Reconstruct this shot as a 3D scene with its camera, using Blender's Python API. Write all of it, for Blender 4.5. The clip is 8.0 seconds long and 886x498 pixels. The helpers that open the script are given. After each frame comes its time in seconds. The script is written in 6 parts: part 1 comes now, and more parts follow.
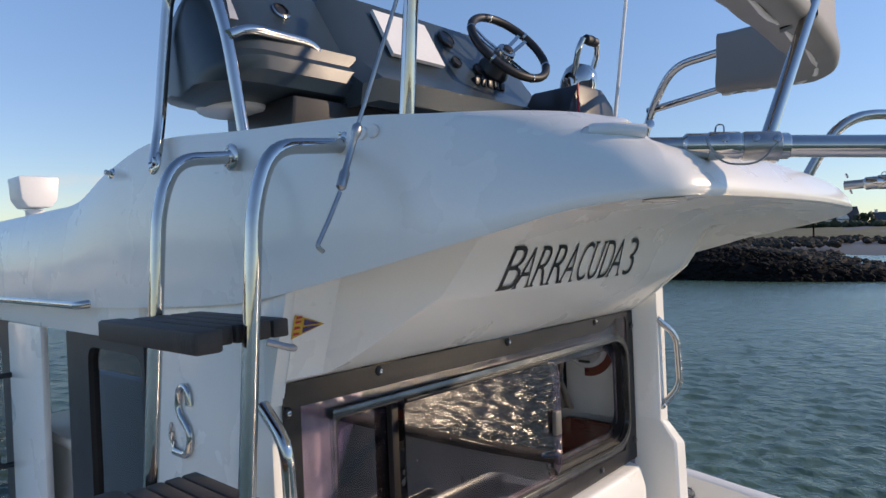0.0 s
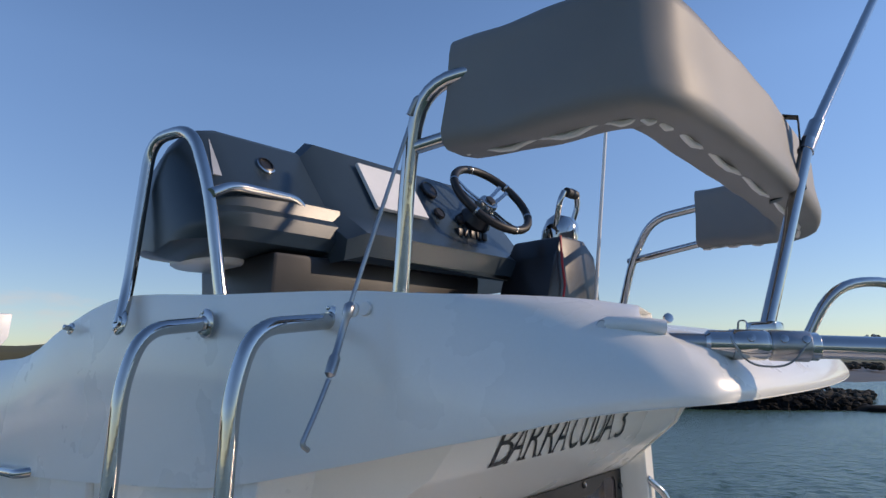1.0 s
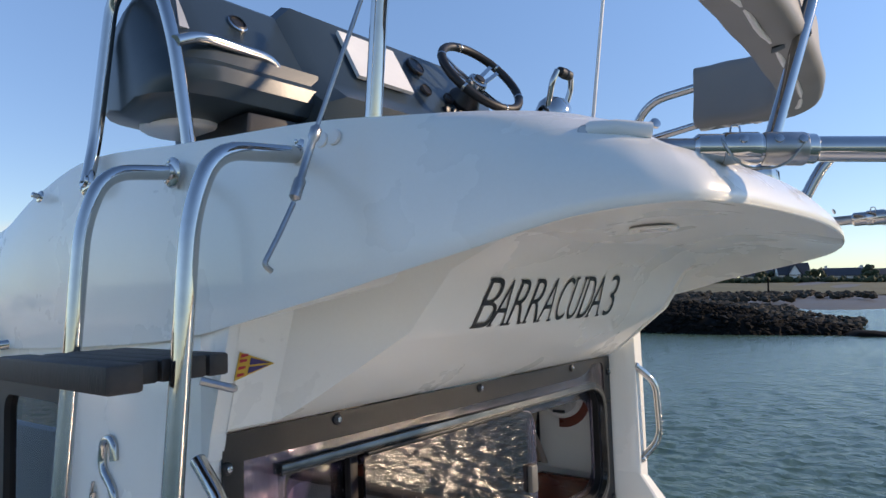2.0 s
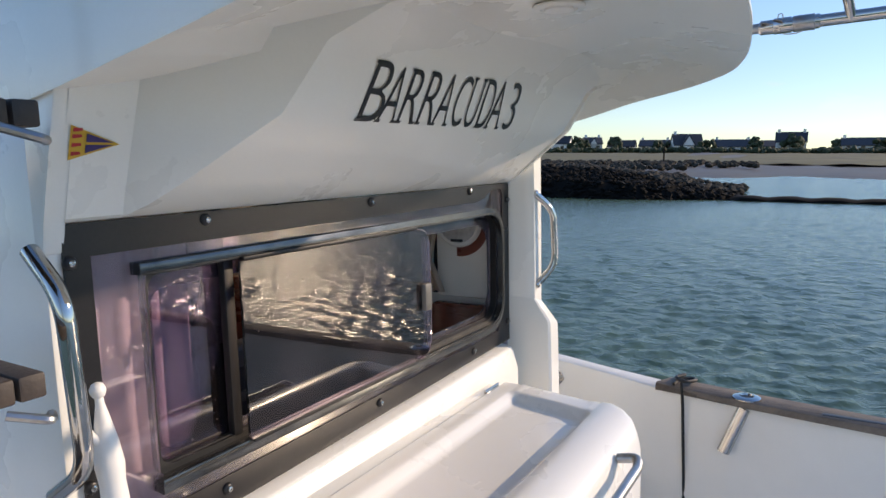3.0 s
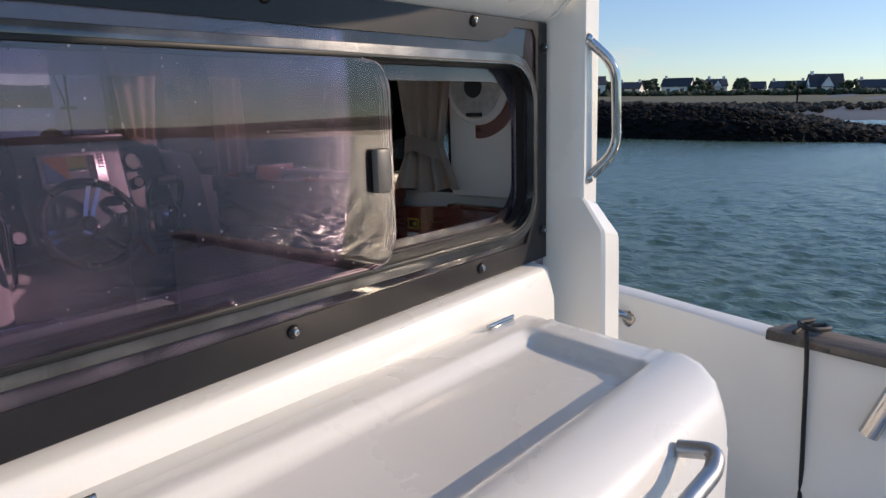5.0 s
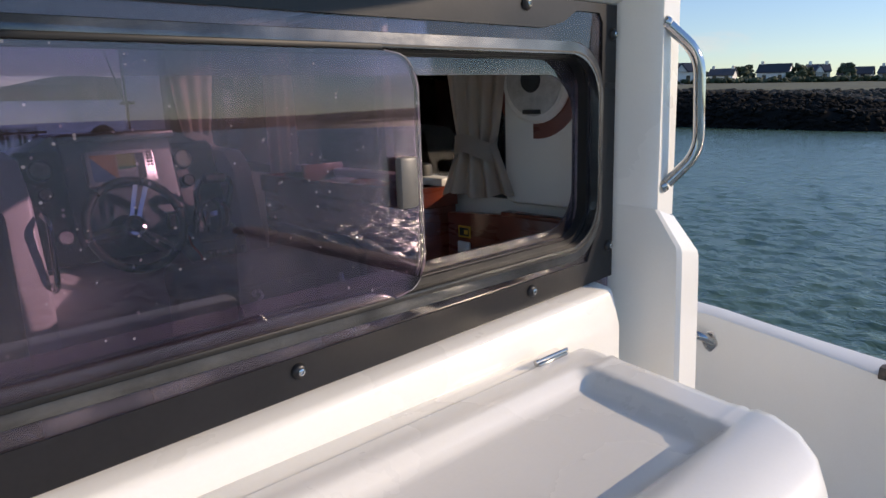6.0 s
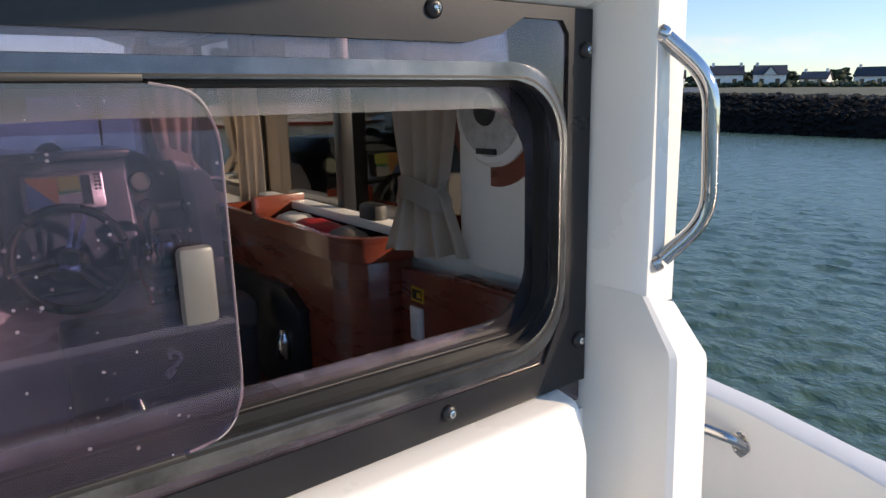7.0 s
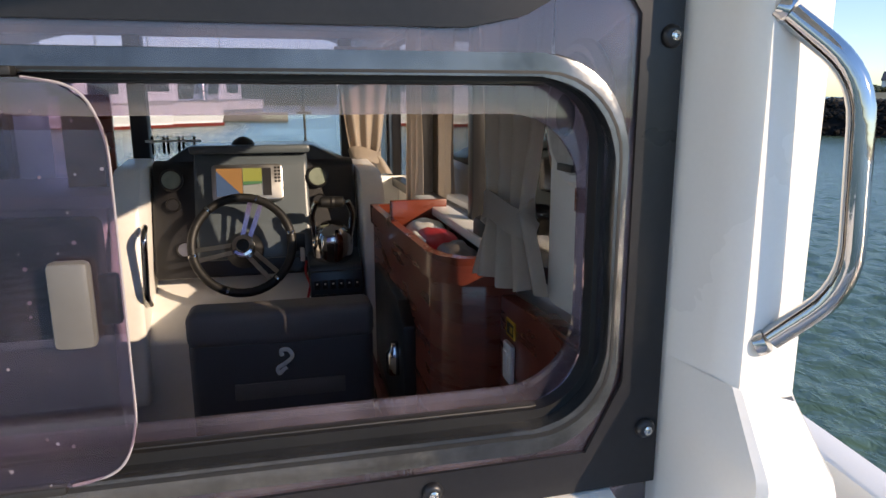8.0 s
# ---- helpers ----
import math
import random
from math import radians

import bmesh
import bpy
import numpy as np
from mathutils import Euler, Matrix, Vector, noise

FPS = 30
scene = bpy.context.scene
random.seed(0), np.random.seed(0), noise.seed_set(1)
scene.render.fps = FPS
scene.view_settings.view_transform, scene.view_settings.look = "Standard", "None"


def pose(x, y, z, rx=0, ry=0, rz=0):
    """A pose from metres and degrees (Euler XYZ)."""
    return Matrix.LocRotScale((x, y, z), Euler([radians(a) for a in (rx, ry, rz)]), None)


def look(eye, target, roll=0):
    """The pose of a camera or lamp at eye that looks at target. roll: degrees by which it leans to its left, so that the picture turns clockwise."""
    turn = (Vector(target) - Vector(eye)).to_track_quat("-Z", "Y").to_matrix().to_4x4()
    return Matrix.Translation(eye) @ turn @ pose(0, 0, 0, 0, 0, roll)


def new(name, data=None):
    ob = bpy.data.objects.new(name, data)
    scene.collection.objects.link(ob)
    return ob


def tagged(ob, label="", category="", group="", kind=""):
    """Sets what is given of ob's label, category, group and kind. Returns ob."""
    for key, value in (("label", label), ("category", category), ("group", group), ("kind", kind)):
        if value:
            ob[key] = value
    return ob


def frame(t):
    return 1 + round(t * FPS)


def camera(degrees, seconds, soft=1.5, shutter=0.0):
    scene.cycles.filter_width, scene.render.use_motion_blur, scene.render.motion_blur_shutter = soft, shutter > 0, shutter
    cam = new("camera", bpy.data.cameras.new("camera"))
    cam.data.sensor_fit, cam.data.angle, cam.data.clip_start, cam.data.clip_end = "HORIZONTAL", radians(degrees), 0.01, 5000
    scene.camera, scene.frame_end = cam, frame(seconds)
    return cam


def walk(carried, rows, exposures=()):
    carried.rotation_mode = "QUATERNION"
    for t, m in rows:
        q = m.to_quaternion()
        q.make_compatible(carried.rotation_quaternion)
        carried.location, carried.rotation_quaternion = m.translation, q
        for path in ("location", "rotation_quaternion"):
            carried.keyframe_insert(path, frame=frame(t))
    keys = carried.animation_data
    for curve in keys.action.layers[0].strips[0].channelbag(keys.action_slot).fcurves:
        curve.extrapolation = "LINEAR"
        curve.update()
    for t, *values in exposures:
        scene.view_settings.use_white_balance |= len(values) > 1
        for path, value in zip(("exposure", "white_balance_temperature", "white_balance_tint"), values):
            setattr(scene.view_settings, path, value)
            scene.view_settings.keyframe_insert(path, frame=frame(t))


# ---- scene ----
cam = camera(67.2, 8.0)
# the boat floats a little down by the bow and by the port side
TRIM = Matrix.Rotation(radians(-1.45), 4, "X") @ Matrix.Rotation(radians(-0.45), 4, "Y")
# the eye's way, given in the boat's own axes
PATH = [
    (0, (-1.22, -1.242, 1.936), (0.253, 0.112, 1.921), -2.3),
    (0.5, (-1.192, -1.189, 2.018), (0.313, 0.108, 2.247), -1.9),
    (1, (-1.196, -1.153, 2.046), (0.33, 0.093, 2.389), -1.9),
    (1.2, (-1.191, -1.149, 2.048), (0.337, 0.093, 2.396), -1.9),
    (2.3, (-1.067, -1.114, 1.817), (0.501, 0.127, 1.815), -1.7),
    (2.5, (-1.039, -1.108, 1.784), (0.554, 0.098, 1.688), -1.6),
    (3, (-0.983, -1.079, 1.735), (0.702, -0.035, 1.47), -1.3),
    (3.5, (-0.913, -1.043, 1.648), (0.816, -0.103, 1.292), -1.2),
    (4, (-0.63, -1.002, 1.504), (1.072, -0.022, 1.124), -1.2),
    (4.5, (-0.399, -0.944, 1.461), (1.212, 0.176, 1.071), -1.6),
    (5, (-0.246, -0.922, 1.451), (1.227, 0.368, 1.039), -1.7),
    (6.3, (0.066, -0.779, 1.475), (1.349, 0.693, 1.041), -2.0),
    (6.5, (0.17, -0.735, 1.483), (1.44, 0.748, 1.051), -1.9),
    (7, (0.421, -0.71, 1.517), (1.56, 0.877, 1.089), -1.3),
    (7.5, (0.626, -0.676, 1.523), (1.453, 1.095, 1.095), -1.2),
    (8, (0.789, -0.67, 1.514), (1.232, 1.236, 1.101), -0.2),
]
walk(cam, [(t, TRIM @ look(eye, target, roll)) for t, eye, target, roll in PATH], exposures=[(0, 1.1, 8500, 19), (1, 0.85, 8100, 19), (2.5, 1.4, 8700, 18), (3.5, 1.25, 8400, 18), (4.5, 1.08, 8100, 18), (5, 1.08, 8100, 18), (6.5, 1.3, 8100, 18), (7.3, 1.65, 8300, 18), (8, 1.75, 8300, 18)])

# world, sun and exposure
SUN_AZ, SUN_EL = radians(136), radians(22)
world = bpy.data.worlds.new("sky_world")
scene.world = world
world.use_nodes = True
wn = world.node_tree
sky = wn.nodes.new("ShaderNodeTexSky")
sky.sky_type, sky.sun_disc = "NISHITA", False
sky.sun_elevation, sky.sun_rotation = SUN_EL, SUN_AZ
sky.air_density, sky.dust_density, sky.ozone_density = 1.0, 0.0, 2.0
sky.altitude = 1500
# thin broken cloud low over the horizon
way = wn.nodes.new("ShaderNodeTexCoord")
flat = wn.nodes.new("ShaderNodeMapping")
flat.inputs["Scale"].default_value = (1.0, 1.0, 3.2)
wn.links.new(way.outputs["Generated"], flat.inputs[0])
puff = wn.nodes.new("ShaderNodeTexNoise")
puff.inputs["Scale"].default_value, puff.inputs["Detail"].default_value, puff.inputs["Roughness"].default_value = 4.2, 7, 0.6
wn.links.new(flat.outputs[0], puff.inputs[0])
split = wn.nodes.new("ShaderNodeSeparateXYZ")
wn.links.new(way.outputs["Generated"], split.inputs[0])
low = wn.nodes.new("ShaderNodeMapRange")
low.inputs[1].default_value, low.inputs[2].default_value = 0.05, 0.24
low.inputs[3].default_value, low.inputs[4].default_value = 0.0, 0.3
wn.links.new(split.outputs["Z"], low.inputs[0])
less = wn.nodes.new("ShaderNodeMath")
less.operation = "SUBTRACT"
wn.links.new(puff.outputs[0], less.inputs[0])
wn.links.new(low.outputs[0], less.inputs[1])
edge = wn.nodes.new("ShaderNodeMapRange")
edge.inputs[1].default_value, edge.inputs[2].default_value, edge.inputs[4].default_value = 0.52, 0.72, 0.75
wn.links.new(less.outputs[0], edge.inputs[0])
cloud = wn.nodes.new("ShaderNodeMix")
cloud.data_type = "RGBA"
cloud.inputs[7].default_value = (2.8, 2.9, 3.1, 1)
wn.links.new(edge.outputs[0], cloud.inputs[0])
# the haze of the low sky thinned and the blue kept deep
even = wn.nodes.new("ShaderNodeGamma")
even.inputs[1].default_value = 1.0
deep = wn.nodes.new("ShaderNodeHueSaturation")
deep.inputs["Saturation"].default_value, deep.inputs["Hue"].default_value = 1.2, 0.505
wn.links.new(sky.outputs[0], even.inputs[0])
wn.links.new(even.outputs[0], deep.inputs["Color"])
clear = wn.nodes.new("ShaderNodeMix")
clear.data_type, clear.blend_type = "RGBA", "MULTIPLY"
clear.inputs[0].default_value = 1.0
height = wn.nodes.new("ShaderNodeValToRGB")
height.color_ramp.elements[0].position, height.color_ramp.elements[0].color = 0.0, (0.36, 0.43, 0.54, 1)
height.color_ramp.elements[1].position, height.color_ramp.elements[1].color = 0.4, (1.0, 1.0, 1.0, 1)
wn.links.new(split.outputs["Z"], height.inputs[0])
wn.links.new(deep.outputs[0], clear.inputs[6])
wn.links.new(height.outputs[0], clear.inputs[7])
wn.links.new(clear.outputs[2], cloud.inputs[6])
wn.links.new(cloud.outputs[2], wn.nodes["Background"].inputs[0])
wn.nodes["Background"].inputs[1].default_value = 0.118
sun = new("sun", bpy.data.lights.new("sun", "SUN"))
sun.data.energy, sun.data.angle, sun.data.color = 1.5, radians(0.55), (1.0, 0.905, 0.78)
sun_way = Vector((math.sin(SUN_AZ) * math.cos(SUN_EL), math.cos(SUN_AZ) * math.cos(SUN_EL), math.sin(SUN_EL)))
sun.matrix_world = look(sun_way * 50, (0, 0, 0))


# materials
def material(name, colour, rough=0.5, metal=0.0, spread=0.12, scale=6.0, bump=0.0, bump_scale=60.0, coat=0.0, second=None, coords="Object", stretch=(1, 1, 1), spec=0.5, per_object=0.0):
    m = bpy.data.materials.new(name)
    m.use_nodes = True
    nt = m.node_tree
    b = nt.nodes["Principled BSDF"]
    tc = nt.nodes.new("ShaderNodeTexCoord")
    mp = nt.nodes.new("ShaderNodeMapping")
    mp.inputs["Scale"].default_value = stretch
    nt.links.new(tc.outputs[coords], mp.inputs[0])
    big = nt.nodes.new("ShaderNodeTexNoise")
    big.inputs["Scale"].default_value, big.inputs["Detail"].default_value = scale, 6
    fine = nt.nodes.new("ShaderNodeTexNoise")
    fine.inputs["Scale"].default_value, fine.inputs["Detail"].default_value = bump_scale, 4
    nt.links.new(mp.outputs[0], big.inputs[0])
    nt.links.new(mp.outputs[0], fine.inputs[0])
    add = nt.nodes.new("ShaderNodeMath")
    add.operation = "MULTIPLY_ADD"
    add.inputs[1].default_value = 0.35
    nt.links.new(fine.outputs[0], add.inputs[0])
    nt.links.new(big.outputs[0], add.inputs[2])
    ramp = nt.nodes.new("ShaderNodeValToRGB")
    ramp.color_ramp.elements[0].position, ramp.color_ramp.elements[1].position = 0.45, 0.95
    c0 = [c * (1 - spread) for c in colour]
    c1 = list(second) if second else [min(1, c * (1 + spread)) for c in colour]
    ramp.color_ramp.elements[0].color, ramp.color_ramp.elements[1].color = (*c0, 1), (*c1, 1)
    nt.links.new(add.outputs[0], ramp.inputs[0])
    out = ramp.outputs[0]
    if per_object:
        info = nt.nodes.new("ShaderNodeObjectInfo")
        hsv = nt.nodes.new("ShaderNodeHueSaturation")
        mr = nt.nodes.new("ShaderNodeMapRange")
        mr.inputs[3].default_value, mr.inputs[4].default_value = 1 - per_object, 1 + per_object
        nt.links.new(info.outputs["Random"], mr.inputs[0])
        nt.links.new(mr.outputs[0], hsv.inputs["Value"])
        nt.links.new(out, hsv.inputs["Color"])
        out = hsv.outputs[0]
    nt.links.new(out, b.inputs["Base Color"])
    rr = nt.nodes.new("ShaderNodeMapRange")
    rr.inputs[3].default_value, rr.inputs[4].default_value = max(0.02, rough * 0.75), min(1, rough * 1.25)
    nt.links.new(big.outputs[0], rr.inputs[0])
    nt.links.new(rr.outputs[0], b.inputs["Roughness"])
    b.inputs["Metallic"].default_value = metal
    b.inputs["Coat Weight"].default_value, b.inputs["Coat Roughness"].default_value = coat, 0.06
    b.inputs["Specular IOR Level"].default_value = spec
    if bump:
        bp = nt.nodes.new("ShaderNodeBump")
        bp.inputs["Strength"].default_value, bp.inputs["Distance"].default_value = bump, 0.004
        nt.links.new(fine.outputs[0], bp.inputs["Height"])
        nt.links.new(bp.outputs[0], b.inputs["Normal"])
    return m


def tinted(name, colour, gloss=1.8, haze=0.0, spots=0.0):
    """Clear or tinted sheet: light goes through in its colour, and Fresnel sets the gloss of its two faces."""
    m = bpy.data.materials.new(name)
    m.use_nodes = True
    nt = m.node_tree
    nt.nodes.remove(nt.nodes["Principled BSDF"])
    out = nt.nodes["Material Output"]
    tr = nt.nodes.new("ShaderNodeBsdfTransparent")
    tr.inputs[0].default_value = (*colour, 1)
    gl = nt.nodes.new("ShaderNodeBsdfGlossy")
    gl.inputs["Roughness"].default_value = 0.01
    df = nt.nodes.new("ShaderNodeBsdfDiffuse")
    df.inputs[0].default_value = (0.52, 0.46, 0.55, 1)
    hz = nt.nodes.new("ShaderNodeMixShader")
    tc = nt.nodes.new("ShaderNodeTexCoord")
    ns = nt.nodes.new("ShaderNodeTexNoise")
    ns.inputs["Scale"].default_value, ns.inputs["Detail"].default_value = 7, 7
    mr = nt.nodes.new("ShaderNodeMapRange")
    mr.inputs[1].default_value, mr.inputs[2].default_value = 0.45, 0.8
    mr.inputs[3].default_value, mr.inputs[4].default_value = haze * 0.3, haze * 1.8
    nt.links.new(tc.outputs["Object"], ns.inputs[0])
    nt.links.new(ns.outputs[0], mr.inputs[0])
    amount = mr.outputs[0]
    if spots:
        vo = nt.nodes.new("ShaderNodeTexVoronoi")
        vo.inputs["Scale"].default_value = 95
        nt.links.new(tc.outputs["Object"], vo.inputs[0])
        few = nt.nodes.new("ShaderNodeSeparateColor")
        nt.links.new(vo.outputs["Color"], few.inputs[0])
        size = nt.nodes.new("ShaderNodeMapRange")
        size.inputs[1].default_value, size.inputs[2].default_value, size.inputs[3].default_value, size.inputs[4].default_value = 0.72, 1.0, 0.0, 0.2
        nt.links.new(few.outputs[0], size.inputs[0])
        inside = nt.nodes.new("ShaderNodeMath")
        inside.operation = "LESS_THAN"
        nt.links.new(vo.outputs["Distance"], inside.inputs[0])
        nt.links.new(size.outputs[0], inside.inputs[1])
        both = nt.nodes.new("ShaderNodeMath")
        both.operation, both.use_clamp = "MULTIPLY_ADD", True
        both.inputs[1].default_value = spots
        nt.links.new(inside.outputs[0], both.inputs[0])
        nt.links.new(amount, both.inputs[2])
        amount = both.outputs[0]
    nt.links.new(amount, hz.inputs[0])
    nt.links.new(tr.outputs[0], hz.inputs[1])
    nt.links.new(df.outputs[0], hz.inputs[2])
    fr = nt.nodes.new("ShaderNodeFresnel")
    fr.inputs[0].default_value = 1.5
    ad = nt.nodes.new("ShaderNodeMath")
    ad.operation, ad.use_clamp = "MULTIPLY", True
    ad.inputs[1].default_value = gloss
    nt.links.new(fr.outputs[0], ad.inputs[0])
    mx = nt.nodes.new("ShaderNodeMixShader")
    nt.links.new(ad.outputs[0], mx.inputs[0])
    nt.links.new(hz.outputs[0], mx.inputs[1])
    nt.links.new(gl.outputs[0], mx.inputs[2])
    nt.links.new(mx.outputs[0], out.inputs[0])
    return m


def water_material():
    m = bpy.data.materials.new("harbour_water")
    m.use_nodes = True
    nt = m.node_tree
    b = nt.nodes["Principled BSDF"]
    tc = nt.nodes.new("ShaderNodeTexCoord")
    mp = nt.nodes.new("ShaderNodeMapping")
    mp.inputs["Scale"].default_value = (1.0, 0.75, 1.0)
    mp.inputs["Rotation"].default_value = (0, 0, radians(35))
    nt.links.new(tc.outputs["Object"], mp.inputs[0])
    n1 = nt.nodes.new("ShaderNodeTexNoise")
    n1.inputs["Scale"].default_value, n1.inputs["Detail"].default_value, n1.inputs["Distortion"].default_value = 13.0, 2, 0.4
    n2 = nt.nodes.new("ShaderNodeTexNoise")
    n2.inputs["Scale"].default_value, n2.inputs["Detail"].default_value = 0.5, 3
    n3 = nt.nodes.new("ShaderNodeTexNoise")
    n3.inputs["Scale"].default_value, n3.inputs["Detail"].default_value = 0.05, 3
    n4 = nt.nodes.new("ShaderNodeTexNoise")
    n4.inputs["Scale"].default_value, n4.inputs["Detail"].default_value = 3.8, 1
    for n in (n1, n2, n3, n4):
        nt.links.new(mp.outputs[0], n.inputs[0])
    sm = nt.nodes.new("ShaderNodeMath")
    sm.operation = "MULTIPLY_ADD"
    sm.inputs[1].default_value = 0.55
    nt.links.new(n1.outputs[0], sm.inputs[0])
    nt.links.new(n2.outputs[0], sm.inputs[2])
    bp = nt.nodes.new("ShaderNodeBump")
    bp.inputs["Strength"].default_value, bp.inputs["Distance"].default_value = 0.9, 0.045
    sw = nt.nodes.new("ShaderNodeMath")
    sw.operation = "MULTIPLY_ADD"
    sw.inputs[1].default_value = 1.15
    nt.links.new(n4.outputs[0], sw.inputs[0])
    nt.links.new(sm.outputs[0], sw.inputs[2])
    nt.links.new(sw.outputs[0], bp.inputs["Height"])
    nt.links.new(bp.outputs[0], b.inputs["Normal"])
    ramp = nt.nodes.new("ShaderNodeValToRGB")
    ramp.color_ramp.elements[0].position, ramp.color_ramp.elements[1].position = 0.35, 0.7
    ramp.color_ramp.elements[0].color, ramp.color_ramp.elements[1].color = (0.058, 0.108, 0.07, 1), (0.078, 0.135, 0.085, 1)
    nt.links.new(n3.outputs[0], ramp.inputs[0])
    nt.links.new(ramp.outputs[0], b.inputs["Base Color"])
    b.inputs["Roughness"].default_value, b.inputs["IOR"].default_value = 0.205, 1.33
    return m


GEL = material("white_gelcoat", (0.86, 0.845, 0.79), 0.28, spread=0.03, scale=3, bump=0.03, bump_scale=180, coat=0.35)
LINER = material("cream_liner", (0.82, 0.81, 0.76), 0.42, spread=0.04, scale=4, bump=0.08, bump_scale=260)
NONSLIP = material("grey_nonslip_gelcoat", (0.85, 0.83, 0.78), 0.55, spread=0.04, bump=0.25, bump_scale=420)
STEEL = material("polished_stainless", (0.52, 0.505, 0.485), 0.07, metal=1.0, spread=0.08, scale=14, bump=0.02, bump_scale=90)
DULL = material("dull_steel", (0.42, 0.42, 0.42), 0.35, metal=1.0, spread=0.2, scale=20)
ALU = material("weathered_aluminium", (0.10, 0.105, 0.108), 0.22, metal=0.85, second=(0.19, 0.195, 0.197), spread=0.3, scale=14, bump=0.04, bump_scale=150)
SATIN = material("satin_silver_panel", (0.5, 0.51, 0.51), 0.34, metal=0.25, spread=0.08, scale=18)
BLACK = material("black_plastic", (0.014, 0.014, 0.016), 0.38, spread=0.25, scale=9, bump=0.05, bump_scale=200)
RUBBER = material("black_rubber", (0.009, 0.009, 0.009), 0.5, spread=0.2)
BAND = material("black_painted_band", (0.016, 0.016, 0.018), 0.3, spread=0.3, scale=5, bump=0.02, bump_scale=120, spec=0.3)
CONSOLE = material("slate_grey_console", (0.03, 0.048, 0.060), 0.33, spread=0.14, scale=5, bump=0.05, bump_scale=300, coat=0.08)
COVER = material("grey_vinyl_cover", (0.20, 0.195, 0.185), 0.5, spread=0.10, scale=4, bump=0.12, bump_scale=700)
WELT = material("white_piping", (0.7, 0.69, 0.66), 0.6, spread=0.08)
TEAK = material("weathered_teak", (0.17, 0.14, 0.115), 0.75, spread=0.4, scale=8, bump=0.5, bump_scale=60, stretch=(6, 1, 1))
DARKTEAK = material("dark_teak_step", (0.055, 0.042, 0.036), 0.6, spread=0.4, scale=8, bump=0.4, bump_scale=60, stretch=(1, 6, 1))
MAHOG = material("reddish_mahogany", (0.17, 0.034, 0.017), 0.28, spread=0.3, scale=5, bump=0.05, bump_scale=60, stretch=(1, 1, 5), coat=0.3)
SEAT = material("dark_seat_vinyl", (0.065, 0.06, 0.063), 0.5, spread=0.12, bump=0.3, bump_scale=320)
SEATTOP = material("taupe_seat_vinyl", (0.13, 0.115, 0.112), 0.5, spread=0.12, bump=0.3, bump_scale=320)
CLOTH = material("beige_curtain_cloth", (0.66, 0.58, 0.50), 0.85, spread=0.1, scale=10, bump=0.3, bump_scale=500)
PALECLOTH = material("pale_curtain_cloth", (0.80, 0.74, 0.72), 0.85, spread=0.06, scale=10, bump=0.3, bump_scale=500)
DASHPAINT = material("blue_grey_dash", (0.085, 0.108, 0.125), 0.32, spread=0.1, scale=6, bump=0.05, bump_scale=300)
LINING = material("ceiling_vinyl", (0.8, 0.79, 0.77), 0.7, spread=0.05, bump=0.2, bump_scale=200)
WHITEPL = material("white_plastic", (0.80, 0.79, 0.76), 0.35, spread=0.05)
ACRYL = tinted("tinted_acrylic", (0.66, 0.59, 0.68), 1.6, 0.13)
SLIDE = tinted("tinted_sliding_pane", (0.56, 0.46, 0.60), 1.9, 0.035, 0.3)
CLEAR = tinted("clear_glass", (0.94, 0.96, 0.96), 1.7)
SMOKE = tinted("smoked_glass", (0.6, 0.6, 0.62), 1.9)
INK = material("black_lettering", (0.012, 0.012, 0.014), 0.35, spread=0.1)
NAVY = material("navy_pennant", (0.035, 0.02, 0.12), 0.45)
GOLD = material("gold_pennant", (0.62, 0.36, 0.04), 0.45)
REDP = material("red_print", (0.45, 0.02, 0.03), 0.5)
def sheer(m, amount):
    """Lets part of the light through a cloth."""
    nt = m.node_tree
    b = nt.nodes["Principled BSDF"]
    tr = nt.nodes.new("ShaderNodeBsdfTranslucent")
    nt.links.new(b.inputs["Base Color"].links[0].from_socket, tr.inputs[0])
    mx = nt.nodes.new("ShaderNodeMixShader")
    mx.inputs[0].default_value = amount
    nt.links.new(b.outputs[0], mx.inputs[1])
    nt.links.new(tr.outputs[0], mx.inputs[2])
    nt.links.new(mx.outputs[0], nt.nodes["Material Output"].inputs[0])


sheer(CLOTH, 0.6)
WATER = water_material()


# mesh helpers
def mesh_from(bm, name, smooth=40):
    me = bpy.data.meshes.new(name)
    bmesh.ops.recalc_face_normals(bm, faces=bm.faces)
    bm.to_mesh(me)
    bm.free()
    if smooth:
        me.shade_smooth()
        me.set_sharp_from_angle(angle=radians(smooth))
    return me


def thing(name, at, label="", category="", group="", kind=""):
    ob = new(name)
    ob.empty_display_size = 0.05
    ob.location = at
    return tagged(ob, label, category, group, kind)


def part(name, bm, mat, parent=None, label="", smooth=40):
    ob = new(name, mesh_from(bm, name, smooth))
    ob.data.materials.append(mat)
    if parent is not None:
        ob.parent = parent
        if parent.type == "EMPTY":
            ob.matrix_parent_inverse = Matrix.Translation(parent.location).inverted()
    if label:
        tagged(ob, label)
    return ob


def single(name, bm, mat, label="", category="", group="", kind="", smooth=40):
    return tagged(part(name, bm, mat, None, "", smooth), label, category, group, kind)


